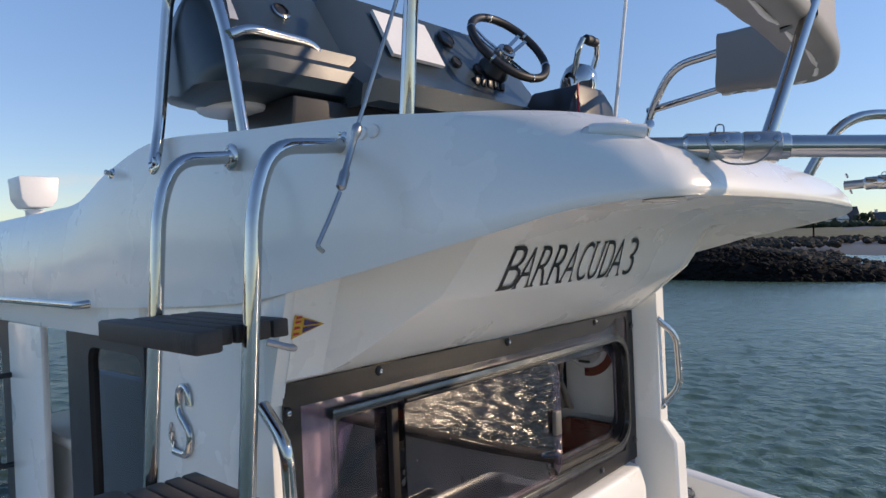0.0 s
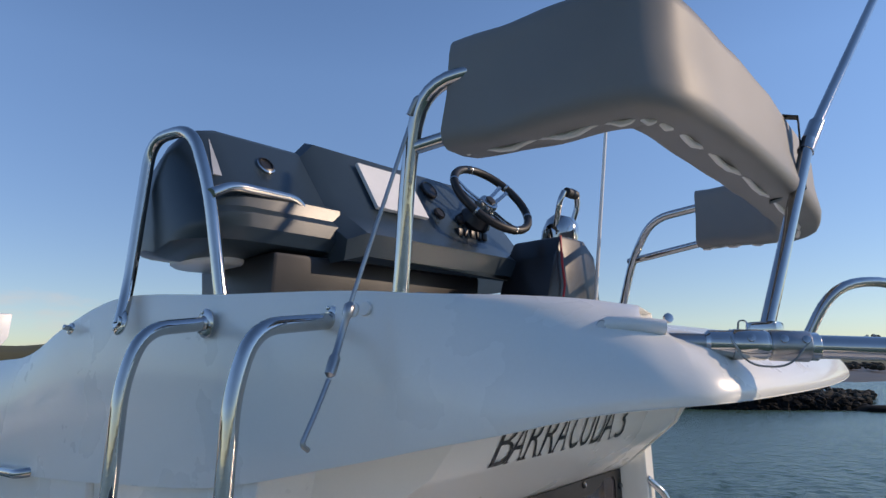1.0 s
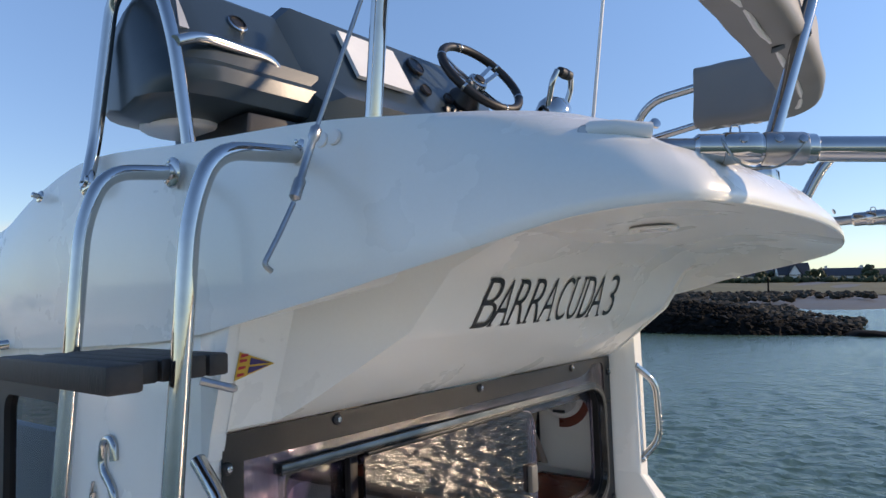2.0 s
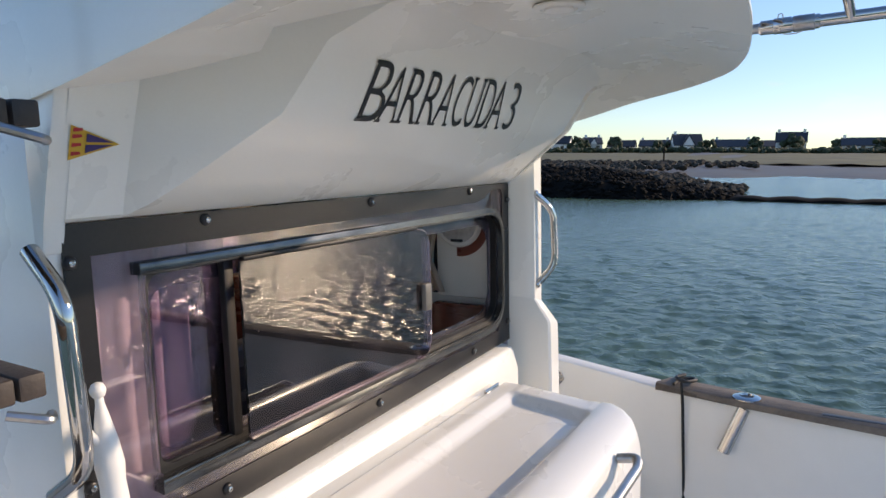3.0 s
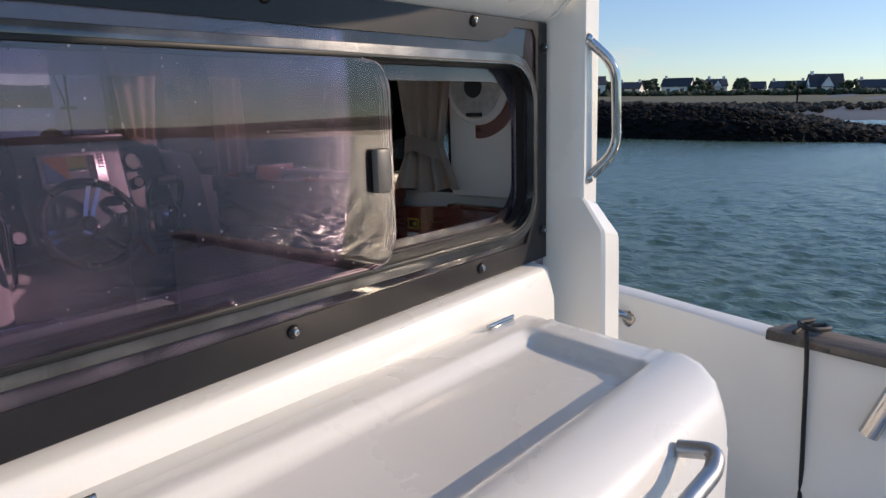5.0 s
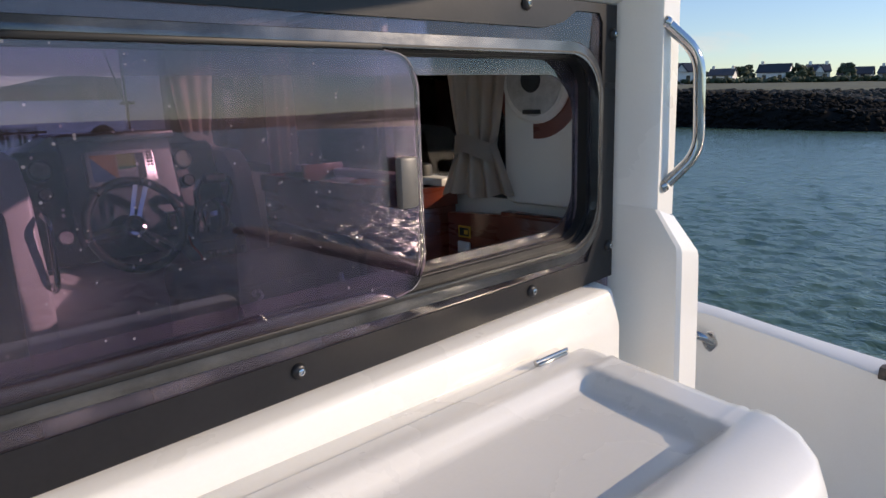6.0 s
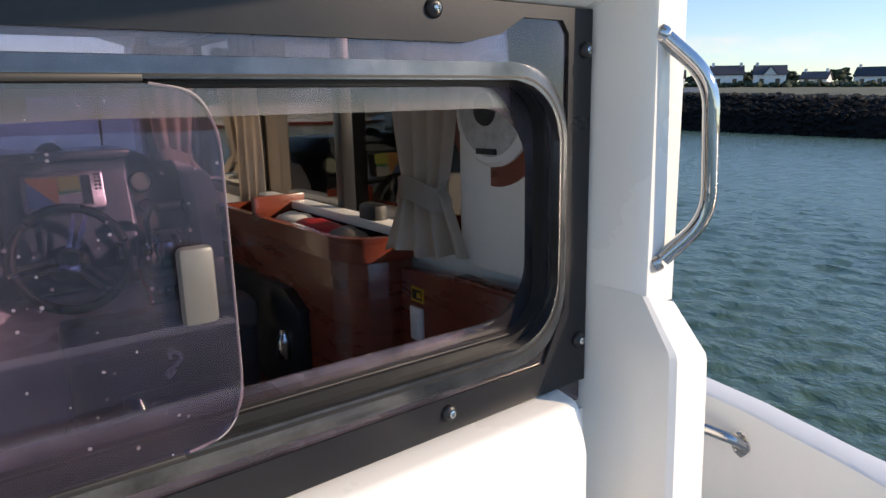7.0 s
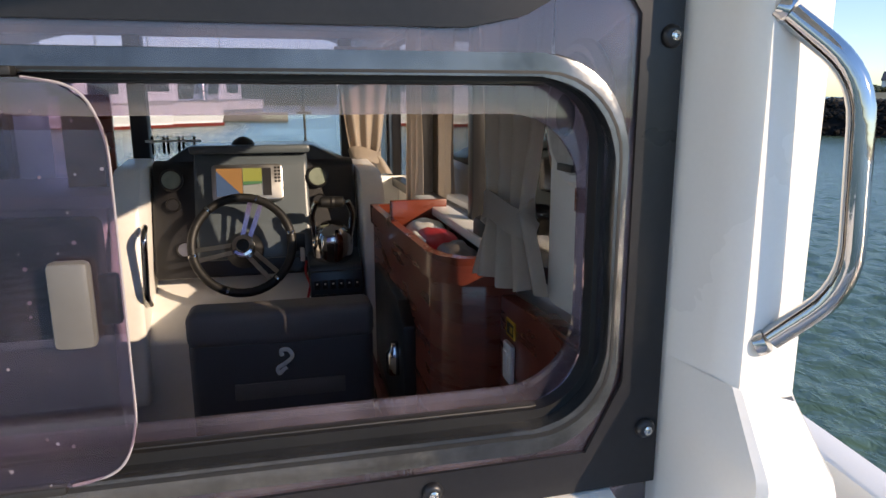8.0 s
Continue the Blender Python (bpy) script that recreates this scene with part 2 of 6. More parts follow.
def box(x0, x1, y0, y1, z0, z1, bevel=0.004, bm=None, seg=2):
    bm = bm or bmesh.new()
    r = bmesh.ops.create_cube(bm, size=1.0)
    for v in r["verts"]:
        v.co = Vector(((x0 + x1) / 2 + v.co.x * (x1 - x0), (y0 + y1) / 2 + v.co.y * (y1 - y0), (z0 + z1) / 2 + v.co.z * (z1 - z0)))
    if bevel:
        es = list({e for v in r["verts"] for e in v.link_edges})
        bmesh.ops.bevel(bm, geom=es, offset=min(bevel, 0.45 * min(abs(x1 - x0), abs(y1 - y0), abs(z1 - z0))), segments=seg, affect="EDGES", profile=0.5)
    return bm


def rounded(points, r, steps=6):
    """A polyline with its corners bent round."""
    ps = [Vector(p) for p in points]
    out = [ps[0]]
    for a, b, c in zip(ps, ps[1:], ps[2:]):
        d = min(r, (a - b).length * 0.48, (c - b).length * 0.48)
        p, q = b + (a - b).normalized() * d, b + (c - b).normalized() * d
        for i in range(steps + 1):
            t = i / steps
            out.append((1 - t) ** 2 * p + 2 * t * (1 - t) * b + t * t * q)
    out.append(ps[-1])
    return out


def sweep(path, section, bm=None, closed=False, scales=None, up=Vector((0, 0, 1))):
    """Carries a flat section (pairs: sideways, up) along a path."""
    bm = bm or bmesh.new()
    ps = [Vector(p) for p in path]
    rings = []
    n = len(ps)
    for i, p in enumerate(ps):
        a, b = (ps[i - 1] if i or closed else p), (ps[(i + 1) % n] if i < n - 1 or closed else p)
        d = (b - a).normalized()
        side = d.cross(up)
        if side.length < 0.05:
            side = d.cross(Vector((0, 1, 0)))
        side.normalize()
        u = side.cross(d).normalized()
        s = scales[i] if scales else 1.0
        rings.append([bm.verts.new(p + side * (sx * s) + u * (sz * s)) for sx, sz in section])
    m = len(section)
    for i in range(n if closed else n - 1):
        r0, r1 = rings[i], rings[(i + 1) % n]
        for j in range(m):
            bm.faces.new((r0[j], r0[(j + 1) % m], r1[(j + 1) % m], r1[j]))
    if not closed:
        bm.faces.new(rings[0][::-1])
        bm.faces.new(rings[-1])
    return bm


def circle(r, n=14):
    return [(r * math.cos(2 * math.pi * i / n), r * math.sin(2 * math.pi * i / n)) for i in range(n)]


def tube(points, r=0.0125, bend=0.05, bm=None, n=14):
    """A bent round tube; the frame is carried along so that it never twists."""
    bm = bm or bmesh.new()
    ps = rounded(points, bend) if len(points) > 2 else [Vector(p) for p in points]
    d = (ps[1] - ps[0]).normalized()
    side = d.orthogonal().normalized()
    rings = []
    for i, p in enumerate(ps):
        d = (ps[min(i + 1, len(ps) - 1)] - ps[max(i - 1, 0)]).normalized()
        side = (side - d * side.dot(d)).normalized()
        u = d.cross(side)
        rings.append([bm.verts.new(p + side * (r * math.cos(2 * math.pi * k / n)) + u * (r * math.sin(2 * math.pi * k / n))) for k in range(n)])
    for a, b in zip(rings, rings[1:]):
        for k in range(n):
            bm.faces.new((a[k], a[(k + 1) % n], b[(k + 1) % n], b[k]))
    bm.faces.new(rings[0][::-1])
    bm.faces.new(rings[-1])
    return bm


def lathe(profile, at, axis=(0, 0, 1), n=20, bm=None):
    """Turns (radius, height) pairs round an axis through at."""
    bm = bm or bmesh.new()
    a = Vector(axis).normalized()
    s = a.orthogonal().normalized()
    u = a.cross(s)
    at = Vector(at)
    rings = []
    for r, h in profile:
        rings.append([bm.verts.new(at + a * h + s * (r * math.cos(2 * math.pi * k / n)) + u * (r * math.sin(2 * math.pi * k / n))) for k in range(n)])
    for p, q in zip(rings, rings[1:]):
        for k in range(n):
            bm.faces.new((p[k], p[(k + 1) % n], q[(k + 1) % n], q[k]))
    bm.faces.new(rings[0][::-1])
    bm.faces.new(rings[-1])
    return bm


def disc(at, axis, r, thick, n=20, edge=0.15):
    e = min(thick, r) * edge * 2
    return lathe([(r, 0), (r, thick - e), (r - e, thick)], at, axis, n)


def loft(rows, bm=None, caps=False):
    """A skin over rows of points of equal length."""
    bm = bm or bmesh.new()
    vs = [[bm.verts.new(p) for p in row] for row in rows]
    for a, b in zip(vs, vs[1:]):
        for i in range(len(a) - 1):
            bm.faces.new((a[i], a[i + 1], b[i + 1], b[i]))
    if caps:
        bm.faces.new(vs[0])
        bm.faces.new(vs[-1][::-1])
    return bm


def thicken(bm, t):
    bmesh.ops.recalc_face_normals(bm, faces=bm.faces)
    bmesh.ops.solidify(bm, geom=bm.faces[:], thickness=t)
    return bm


def extrude(outline, axis, a, b, bevel=0.0, bm=None, seg=2):
    """A flat outline (pairs) pushed along an axis: 'x' takes (y, z), 'y' takes (x, z), 'z' takes (x, y)."""
    bm = bm or bmesh.new()

    def put(p, w):
        return {"x": (w, p[0], p[1]), "y": (p[0], w, p[1]), "z": (p[0], p[1], w)}[axis]
    lo, hi = [bm.verts.new(put(p, a)) for p in outline], [bm.verts.new(put(p, b)) for p in outline]
    n = len(outline)
    fs = [bm.faces.new(lo[::-1]), bm.faces.new(hi)]
    for i in range(n):
        fs.append(bm.faces.new((lo[i], lo[(i + 1) % n], hi[(i + 1) % n], hi[i])))
    if bevel:
        es = list({e for f in fs for e in f.edges})
        bmesh.ops.bevel(bm, geom=es, offset=bevel, segments=seg, affect="EDGES", profile=0.5)
    return bm


def round_rect(x0, x1, z0, z1, r, n=6):
    """r: one radius or four, from bottom left round by bottom right and top right."""
    rs = r if isinstance(r, (tuple, list)) else (r,) * 4
    out = []
    for (cx, cz, a0), q in zip(((x0, z0, 180), (x1, z0, 270), (x1, z1, 0), (x0, z1, 90)), rs):
        ox, oz = (q if cx == x0 else -q), (q if cz == z0 else -q)
        for i in range(n + 1):
            a = radians(a0 + 90 * i / n)
            out.append((cx + ox + q * math.cos(a), cz + oz + q * math.sin(a)))
    return out


def ring(outer, inner, axis, a, b, bm=None):
    """A flat frame between two outlines of equal length, pushed along an axis."""
    bm = bm or bmesh.new()

    def put(p, w):
        return {"x": (w, p[0], p[1]), "y": (p[0], w, p[1]), "z": (p[0], p[1], w)}[axis]
    o0, i0, o1, i1 = ([bm.verts.new(put(p, w)) for p in ps] for ps, w in ((outer, a), (inner, a), (outer, b), (inner, b)))
    n = len(outer)
    for k in range(n):
        j = (k + 1) % n
        for q in ((o0[k], o0[j], i0[j], i0[k]), (o1[k], i1[k], i1[j], o1[j]), (o0[k], o1[k], o1[j], o0[j]), (i0[k], i0[j], i1[j], i1[k])):
            bm.faces.new(q)
    return bm


def lerp(table, v):
    """Looks a value up in rows of (v, a, b, ...)."""
    if v <= table[0][0]:
        return table[0][1:]
    for p, q in zip(table, table[1:]):
        if v <= q[0]:
            t = (v - p[0]) / (q[0] - p[0])
            return tuple(a + (b - a) * t for a, b in zip(p[1:], q[1:]))
    return table[-1][1:]


def smooth_path(points, per=6):
    """Catmull-Rom through points of any dimension."""
    ps = [np.array(p, float) for p in points]
    ps = [2 * ps[0] - ps[1]] + ps + [2 * ps[-1] - ps[-2]]
    out = []
    for i in range(1, len(ps) - 2):
        p0, p1, p2, p3 = ps[i - 1:i + 3]
        for k in range(per):
            t = k / per
            out.append(0.5 * (2 * p1 + (p2 - p0) * t + (2 * p0 - 5 * p1 + 4 * p2 - p3) * t * t + (3 * p1 - p0 - 3 * p2 + p3) * t ** 3))
    out.append(ps[-2])
    return [tuple(float(c) for c in p) for p in out]

# ---- setting: water and shore ----
WL = -0.25


def water_sheet():
    """Rings of rippled water, close set near the boat and wide apart far out."""
    rs = [0.5]
    while rs[-1] < 140:
        rs.append(rs[-1] * 1.010 + 0.010)
    rs += [170, 220, 320, 600, 1200, 3500]
    r = np.array(rs)[:, None]
    n = 1000
    a = np.linspace(0, 2 * math.pi, n, endpoint=False)[None, :]
    x, y = r * np.cos(a), r * np.sin(a)
    z = np.zeros_like(x)
    g = np.random.RandomState(4)
    for k in range(40):
        lam = 0.125 * (3.4 ** g.rand())
        th = radians(35) + g.normal() * 0.75
        w = 2 * math.pi / lam
        fade = np.clip(lam / (r * 2 * math.pi / n + r * 0.010) / 1.6 - 0.4, 0, 1)
        z += 0.043 / w * fade * np.sin(w * (x * math.cos(th) + y * math.sin(th)) + g.rand() * 6.28) * (0.6 + 0.8 * g.rand())
    cell = np.maximum(r * 2 * math.pi / n, r * 0.010)
    z += g.normal(size=x.shape) * cell * 0.03 * np.clip((r - 2.5) / 6, 0, 1) * np.clip((200 - r) / 100, 0, 1)
    z = WL + z
    m = len(rs)
    co = np.stack([x, y, z], -1).reshape(-1, 3)
    i, j = np.meshgrid(np.arange(m - 1), np.arange(n), indexing="ij")
    f = np.stack([i * n + j, i * n + (j + 1) % n, (i + 1) * n + (j + 1) % n, (i + 1) * n + j], -1).reshape(-1, 4)
    me = bpy.data.meshes.new("water")
    me.vertices.add(len(co))
    me.vertices.foreach_set("co", co.ravel())
    me.loops.add(f.size)
    me.loops.foreach_set("vertex_index", f[:, ::-1].ravel())
    me.polygons.add(len(f))
    me.polygons.foreach_set("loop_start", np.arange(0, f.size, 4))
    me.update(calc_edges=True)
    me.shade_smooth()
    me.materials.append(WATER)
    return me


tagged(new("water", water_sheet()), "rippled green-blue harbour water in low sun", "water", kind="structure")


def polar(h, r, z):
    return Vector((r * math.sin(radians(h)), r * math.cos(radians(h)), z))


SAND = material("wet_sand_flat", (0.12, 0.10, 0.078), 0.6, spread=0.3, scale=0.2, bump=0.3, bump_scale=3)
GRASS = material("dry_marsh_grass", (0.13, 0.115, 0.045), 0.9, spread=0.35, scale=0.15, bump=0.5, bump_scale=4, second=(0.20, 0.17, 0.075))
STONE = material("shore_stones", (0.045, 0.04, 0.031), 0.85, spread=0.5, scale=0.8, bump=0.5, bump_scale=8, spec=0.2)
WEED = material("weed_black_rock", (0.005, 0.0045, 0.0035), 0.9, spread=0.5, scale=1.5, bump=0.6, bump_scale=9, spec=0.15)
LEAF = material("hedge_foliage", (0.035, 0.05, 0.02), 0.8, spread=0.4, scale=0.9)
HILL = material("moor_hillside", (0.10, 0.085, 0.03), 0.9, spread=0.4, scale=0.03, bump_scale=1)
RENDERED = material("house_render", (0.78, 0.76, 0.70), 0.8, spread=0.08, scale=0.5, per_object=0.2)
SLATE = material("slate_roof", (0.04, 0.042, 0.05), 0.7, spread=0.25, scale=1.0, per_object=0.35)
PANE = material("dark_window_pane", (0.02, 0.025, 0.03), 0.1)


def shore():
    """Beach, marsh grass and rising land beyond, from low water inland."""
    bm = bmesh.new()
    table = [(66, -0.6), (72, -0.1), (85, 0.12), (100, 0.45), (125, 0.9), (160, 1.6), (230, 2.6), (300, 4.0), (500, 6.0), (900, 9.0)]
    rows = []
    for h in range(44, 152, 2):
        row = []
        for r, z in table:
            k = 1 + 0.05 * math.sin(h * 0.3) + 0.04 * math.sin(h * 0.71 + r)
            far = 1.0 if h < 100 else 1 + (h - 100) * 0.035
            row.append(polar(h, r * k * far, z + 0.1 * math.sin(h * 1.3 + r) if r > 80 else z))
        rows.append(row)
    bm = loft(rows)
    return bm


single("ground", shore(), SAND, "pale wet sand flat beyond the rock bank", "beach", kind="structure")


def marsh():
    rows = []
    for h in range(44, 152, 2):
        far = 1.0 if h < 100 else 1 + (h - 100) * 0.035
        rows.append([polar(h, r * far, z + 0.12 * math.sin(h * 1.7 + r * 0.3)) for r, z in ((104, 0.7), (112, 1.15), (160, 1.75), (232, 2.85), (300, 4.3), (520, 6.6), (900, 9.6))])
    return loft(rows)


single("marsh_grass", marsh(), GRASS, "ochre and olive marsh grass behind the beach", "grass", kind="stuff")


def blob(bm, at, size, rnd, sub=1, flat=0.7):
    r = bmesh.ops.create_icosphere(bm, subdivisions=sub, radius=1.0)
    q = Euler((rnd.uniform(0, 6), rnd.uniform(0, 6), rnd.uniform(0, 6))).to_matrix()
    sx = Vector((rnd.uniform(0.7, 1.3), rnd.uniform(0.7, 1.3), rnd.uniform(0.5, 1.0)))
    for v in r["verts"]:
        c = v.co * rnd.uniform(0.75, 1.2)
        c = q @ Vector((c.x * sx.x, c.y * sx.y, c.z * sx.z))
        v.co = Vector(at) + Vector((c.x, c.y, c.z * flat)) * size


# crest height and nearer waterline of the rock bank, by heading
BANK = [(38, 36, 1.3), (50, 35.5, 1.3), (58, 33.5, 1.35), (66, 31.5, 1.25), (70, 31, 1.15), (73, 30.6, 1.05), (76, 30.6, 0.8), (79, 31, 0.45), (81.5, 31.4, 0.15), (84, 31.7, -0.05), (95, 32.5, -0.08), (104, 33.5, -0.3)]


def bank_core():
    rows = []
    for i in range(0, 67):
        h = 38 + i
        r0, top = lerp(BANK, h)
        w = 0.35 if h > 83 else 3.0
        j = 0.12 * math.sin(h * 2.1)
        rows.append([polar(h, r0, -0.6), polar(h, r0 + w * 0.35, WL + (top - WL) * 0.55 + j * 0.5), polar(h, r0 + w, top + j * 0.4), polar(h, r0 + w * 2.6, top * 0.8 + j * 0.4), polar(h, r0 + w * 5, -0.5)])
    return loft(rows)


bank = thing("rock_bank", polar(66, 33, WL), "dark weed-covered rock bank running out into the water", "rock bank")
part("bank_core", bank_core(), WEED, bank)


def bank_rocks(weedy):
    rnd = random.Random(5 if weedy else 6)
    bm = bmesh.new()
    for i in range(2600 if weedy else 1300):
        h = 40 + 44 * rnd.random()
        r0, top = lerp(BANK, h)
        f = rnd.random()
        if weedy:
            up = -0.6 + (WL + (top - WL) * 0.55 + 0.6) * f / 0.35 if f < 0.35 else WL + (top - WL) * (0.55 + 0.45 * (f - 0.35) / 0.65)
            blob(bm, polar(h, r0 + f * 3.0, up), rnd.uniform(0.07, 0.24), rnd)
        else:
            blob(bm, polar(h, r0 + 3.6 + f * 9.0, max(WL, top * (1.0 - 0.05 * f))), rnd.uniform(0.12, 0.3), rnd)
    return bm


part("weedy_rock", bank_rocks(True), WEED, bank, "black weedy boulders at the waterline", smooth=25)
part("bare_rock", bank_rocks(False), STONE, bank, "bare grey-brown stones on the crest", smooth=25)


def rubble():
    rnd = random.Random(9)
    bm = bmesh.new()
    for i in range(1500):
        h = rnd.uniform(44, 84)
        r = rnd.uniform(62, 106)
        if h > 79 and r < 88:
            continue
        blob(bm, polar(h, r, lerp([(62, 0.2), (106, 0.95)], r)[0] - (0.5 if r < 75 else 0.0)), rnd.uniform(0.25, 0.6), rnd)
    return bm


single("shore_rubble", rubble(), STONE, "loose stones scattered over the upper beach", "stones", kind="stuff", smooth=25)


def marker_post():
    bm = lathe([(0.12, 0), (0.1, 2.6)], polar(77, 100, 0.4), n=8)
    return bm


single("marker_post", marker_post(), WEED, "dark wooden marker post standing on the beach", "post")


def house(at, w, d, h, roof, turn, gable=False, chimneys=1):
    """A pale rendered house with slate roof; its windows face the water."""
    x, y, z = at
    hs = thing("house", at, "pale rendered shore house with dark slate roof", "house", "houses along the shore")
    m = Matrix.Translation(at) @ Matrix.Rotation(turn, 4, "Z")

    def put(name, bm, mat, parent=hs):
        bm.transform(m)
        return part(name, bm, mat, parent, smooth=20)
    pent = [(-d / 2, -0.5), (d / 2, -0.5), (d / 2, h), (0, h + roof), (-d / 2, h)]
    put("wall", extrude(pent, "x", -w / 2, w / 2), RENDERED)
    o = 0.35
    rf = [(-d / 2 - o, h - o * roof / (d / 2)), (0, h + roof), (d / 2 + o, h - o * roof / (d / 2)), (d / 2 + o, h - o * roof / (d / 2) + 0.25), (0, h + roof + 0.3), (-d / 2 - o, h - o * roof / (d / 2) + 0.25)]
    top = put("roof", extrude(rf, "x", -w / 2 - 0.3, w / 2 + 0.3), SLATE)
    if gable:
        gb = extrude([(-w * 0.2, h - 0.2), (w * 0.2, h - 0.2), (0, h + roof * 0.85)], "y", -d / 2 - 0.5, 0)
        put("dormer", gb, RENDERED)
        g2 = extrude([(-w * 0.25, h - 0.4), (-w * 0.25, h - 0.15), (0, h + roof * 1.05), (w * 0.25, h - 0.15), (w * 0.25, h - 0.4), (0, h + roof * 0.85)], "y", -d / 2 - 0.7, 0.1)
        put("dormer_roof", g2, SLATE)
    for c in range(chimneys):
        cx = (-w / 2 + 0.7) if c == 0 else (w / 2 - 0.7)
        put("chimney", box(cx - 0.4, cx + 0.4, -0.35, 0.35, h + roof - 0.6, h + roof + 1.1, 0), RENDERED, top)
    n = max(2, int(w / 3.2))
    for k in range(n):
        cx = -w / 2 + w * (k + 0.5) / n
        for zz in ([0.8, 3.2] if h > 4 else [0.8]):
            put("window", box(cx - 0.6, cx + 0.6, -d / 2 - 0.06, -d / 2 + 0.1, zz, zz + 1.35, 0), PANE)
    return hs


rnd = random.Random(3)
HOUSES = [(47, 245, 13, 4.6, 3.4), (51, 240, 11, 3.0, 2.6), (54.5, 225, 12, 3.4, 3.2), (58.5, 228, 14, 4.8, 3.6), (61.5, 228, 13, 4.8, 3.5), (64.6, 236, 11, 3.0, 2.8), (68.2, 245, 14, 4.2, 3.6), (71.0, 242, 9, 4.0, 3.0), (73.4, 250, 14, 2.8, 3.0), (76.0, 250, 15, 3.0, 2.9), (78.4, 244, 14, 3.4, 5.2), (81.8, 248, 17, 2.7, 3.2), (83.8, 250, 15, 2.8, 2.6), (85.9, 240, 13, 4.6, 4.2), (90.5, 245, 17, 3.0, 3.2), (94.5, 250, 16, 3.4, 3.2), (99, 255, 16, 3.0, 3.2), (105, 300, 18, 4.0, 3.2)]
for k, (h, r, w, hh, rf) in enumerate(HOUSES):
    p = polar(h, r, 3.1)
    house(p, w * 0.66, 6.5, hh * 0.72, rf * 0.66, -radians(h) + math.pi + math.pi + rnd.uniform(-0.25, 0.25), gable=k % 3 == 1, chimneys=1 + k % 2)


def clump_tree(at, size, wide, seed):
    r = random.Random(seed)
    tr = thing("tree", at, "dark evergreen tree in the shore hedge", "tree", "trees along the shore")
    part("trunk", lathe([(0.16 * size, -0.3), (0.1 * size, size * 0.5), (0.05 * size, size * 0.9)], at, n=7), WEED, tr)
    bm = bmesh.new()
    for i in range(36):
        a, q = r.uniform(0, 6.3), math.sqrt(r.random())
        zz = r.uniform(0.3, 1.0)
        blob(bm, Vector(at) + Vector((math.cos(a) * q * wide * (1.15 - zz * 0.6), math.sin(a) * q * wide * (1.15 - zz * 0.6), zz * size)), r.uniform(0.12, 0.3) * size, r, flat=0.9)
    part("crown", bm, LEAF, tr, smooth=0)


for k, h in enumerate((49, 52.6, 53.2, 56.0, 56.8, 57.3, 60, 63, 66, 69.9, 72.6, 76.0, 76.7, 80, 83.2, 86, 89, 91.6, 92.3, 96, 102)):
    clump_tree(polar(h + rnd.uniform(-0.3, 0.3), 236 + rnd.uniform(-6, 10), 3.0), rnd.uniform(3.0, 5.2), rnd.uniform(2.2, 3.6), k)


def hedge():
    r = random.Random(12)
    bm = bmesh.new()
    for i in range(900):
        h = 44 + 62 * i / 900
        blob(bm, polar(h, 226 + r.uniform(-3, 3), 3.2 + r.uniform(-0.2, 0.7)), r.uniform(0.7, 1.4), r, flat=0.8)
    return bm


single("hedge", hedge(), LEAF, "dark hedge running in front of the shore houses", "hedge", kind="stuff", smooth=0)


def far_land(h0, h1, r, top, seed):
    rows = []
    for i in range(61):
        h = h0 + (h1 - h0) * i / 60
        e = math.sin(math.pi * i / 60) ** 0.5
        z = top * e * (0.75 + 0.25 * math.sin(i * 0.31 + seed) * math.sin(i * 0.13))
        rows.append([polar(h, r, -0.4), polar(h, r * 1.05, z * 0.5), polar(h, r * 1.25, z), polar(h, r * 1.8, z * 0.9)])
    return loft(rows)


single("far_headland", far_land(-75, -18, 420, 26, 1), HILL, "low brown moorland across the bay", "headland", kind="structure")
single("far_fields", far_land(2, 42, 300, 13, 2), HILL, "low brown fields beyond the bow", "fields", kind="structure")
single("far_shore", far_land(104, 250, 520, 15, 4), HILL, "dark wooded low shore across the harbour", "headland", kind="structure")

ASHORE = set(scene.objects)

# ---- setting: the boat ----
EDGE = smooth_path([(-0.52, 3.2, 1.74, 2.03, 0.05), (-0.50, 2.2, 1.76, 2.09, 0.05), (-0.48, 1.35, 1.78, 2.105, 0.04), (-0.47, 1.05, 1.785, 2.115, 0.03), (-0.465, 0.80, 1.79, 2.18, 0.02), (-0.455, 0.5, 1.80, 2.235, 0.02), (-0.445, 0.07, 1.825, 2.205, 0.02), (-0.435, -0.28, 1.885, 2.18, 0.02), (-0.43, -0.46, 1.92, 2.16, 0.035), (-0.43, -0.62, 1.95, 2.145, 0.08), (-0.42, -0.75, 1.976, 2.13, 0.15), (-0.38, -0.85, 1.986, 2.12, 0.20), (-0.28, -0.90, 1.988, 2.11, 0.20), (0.06, -0.92, 1.988, 2.10, 0.18), (0.40, -0.90, 1.988, 2.095, 0.17), (0.76, -0.855, 1.988, 2.09, 0.15), (1.02, -0.805, 1.983, 2.09, 0.12), (1.22, -0.735, 1.973, 2.10, 0.08), (1.34, -0.60, 1.95, 2.11, 0.07), (1.385, -0.4, 1.915, 2.12, 0.05), (1.39, -0.15, 1.855, 2.14, 0.04), (1.38, 0.3, 1.79, 2.18, 0.03), (1.38, 1.0, 1.77, 2.10, 0.04), (1.36, 2.2, 1.76, 2.09, 0.05), (1.30, 3.2, 1.74, 2.03, 0.05)], 7)


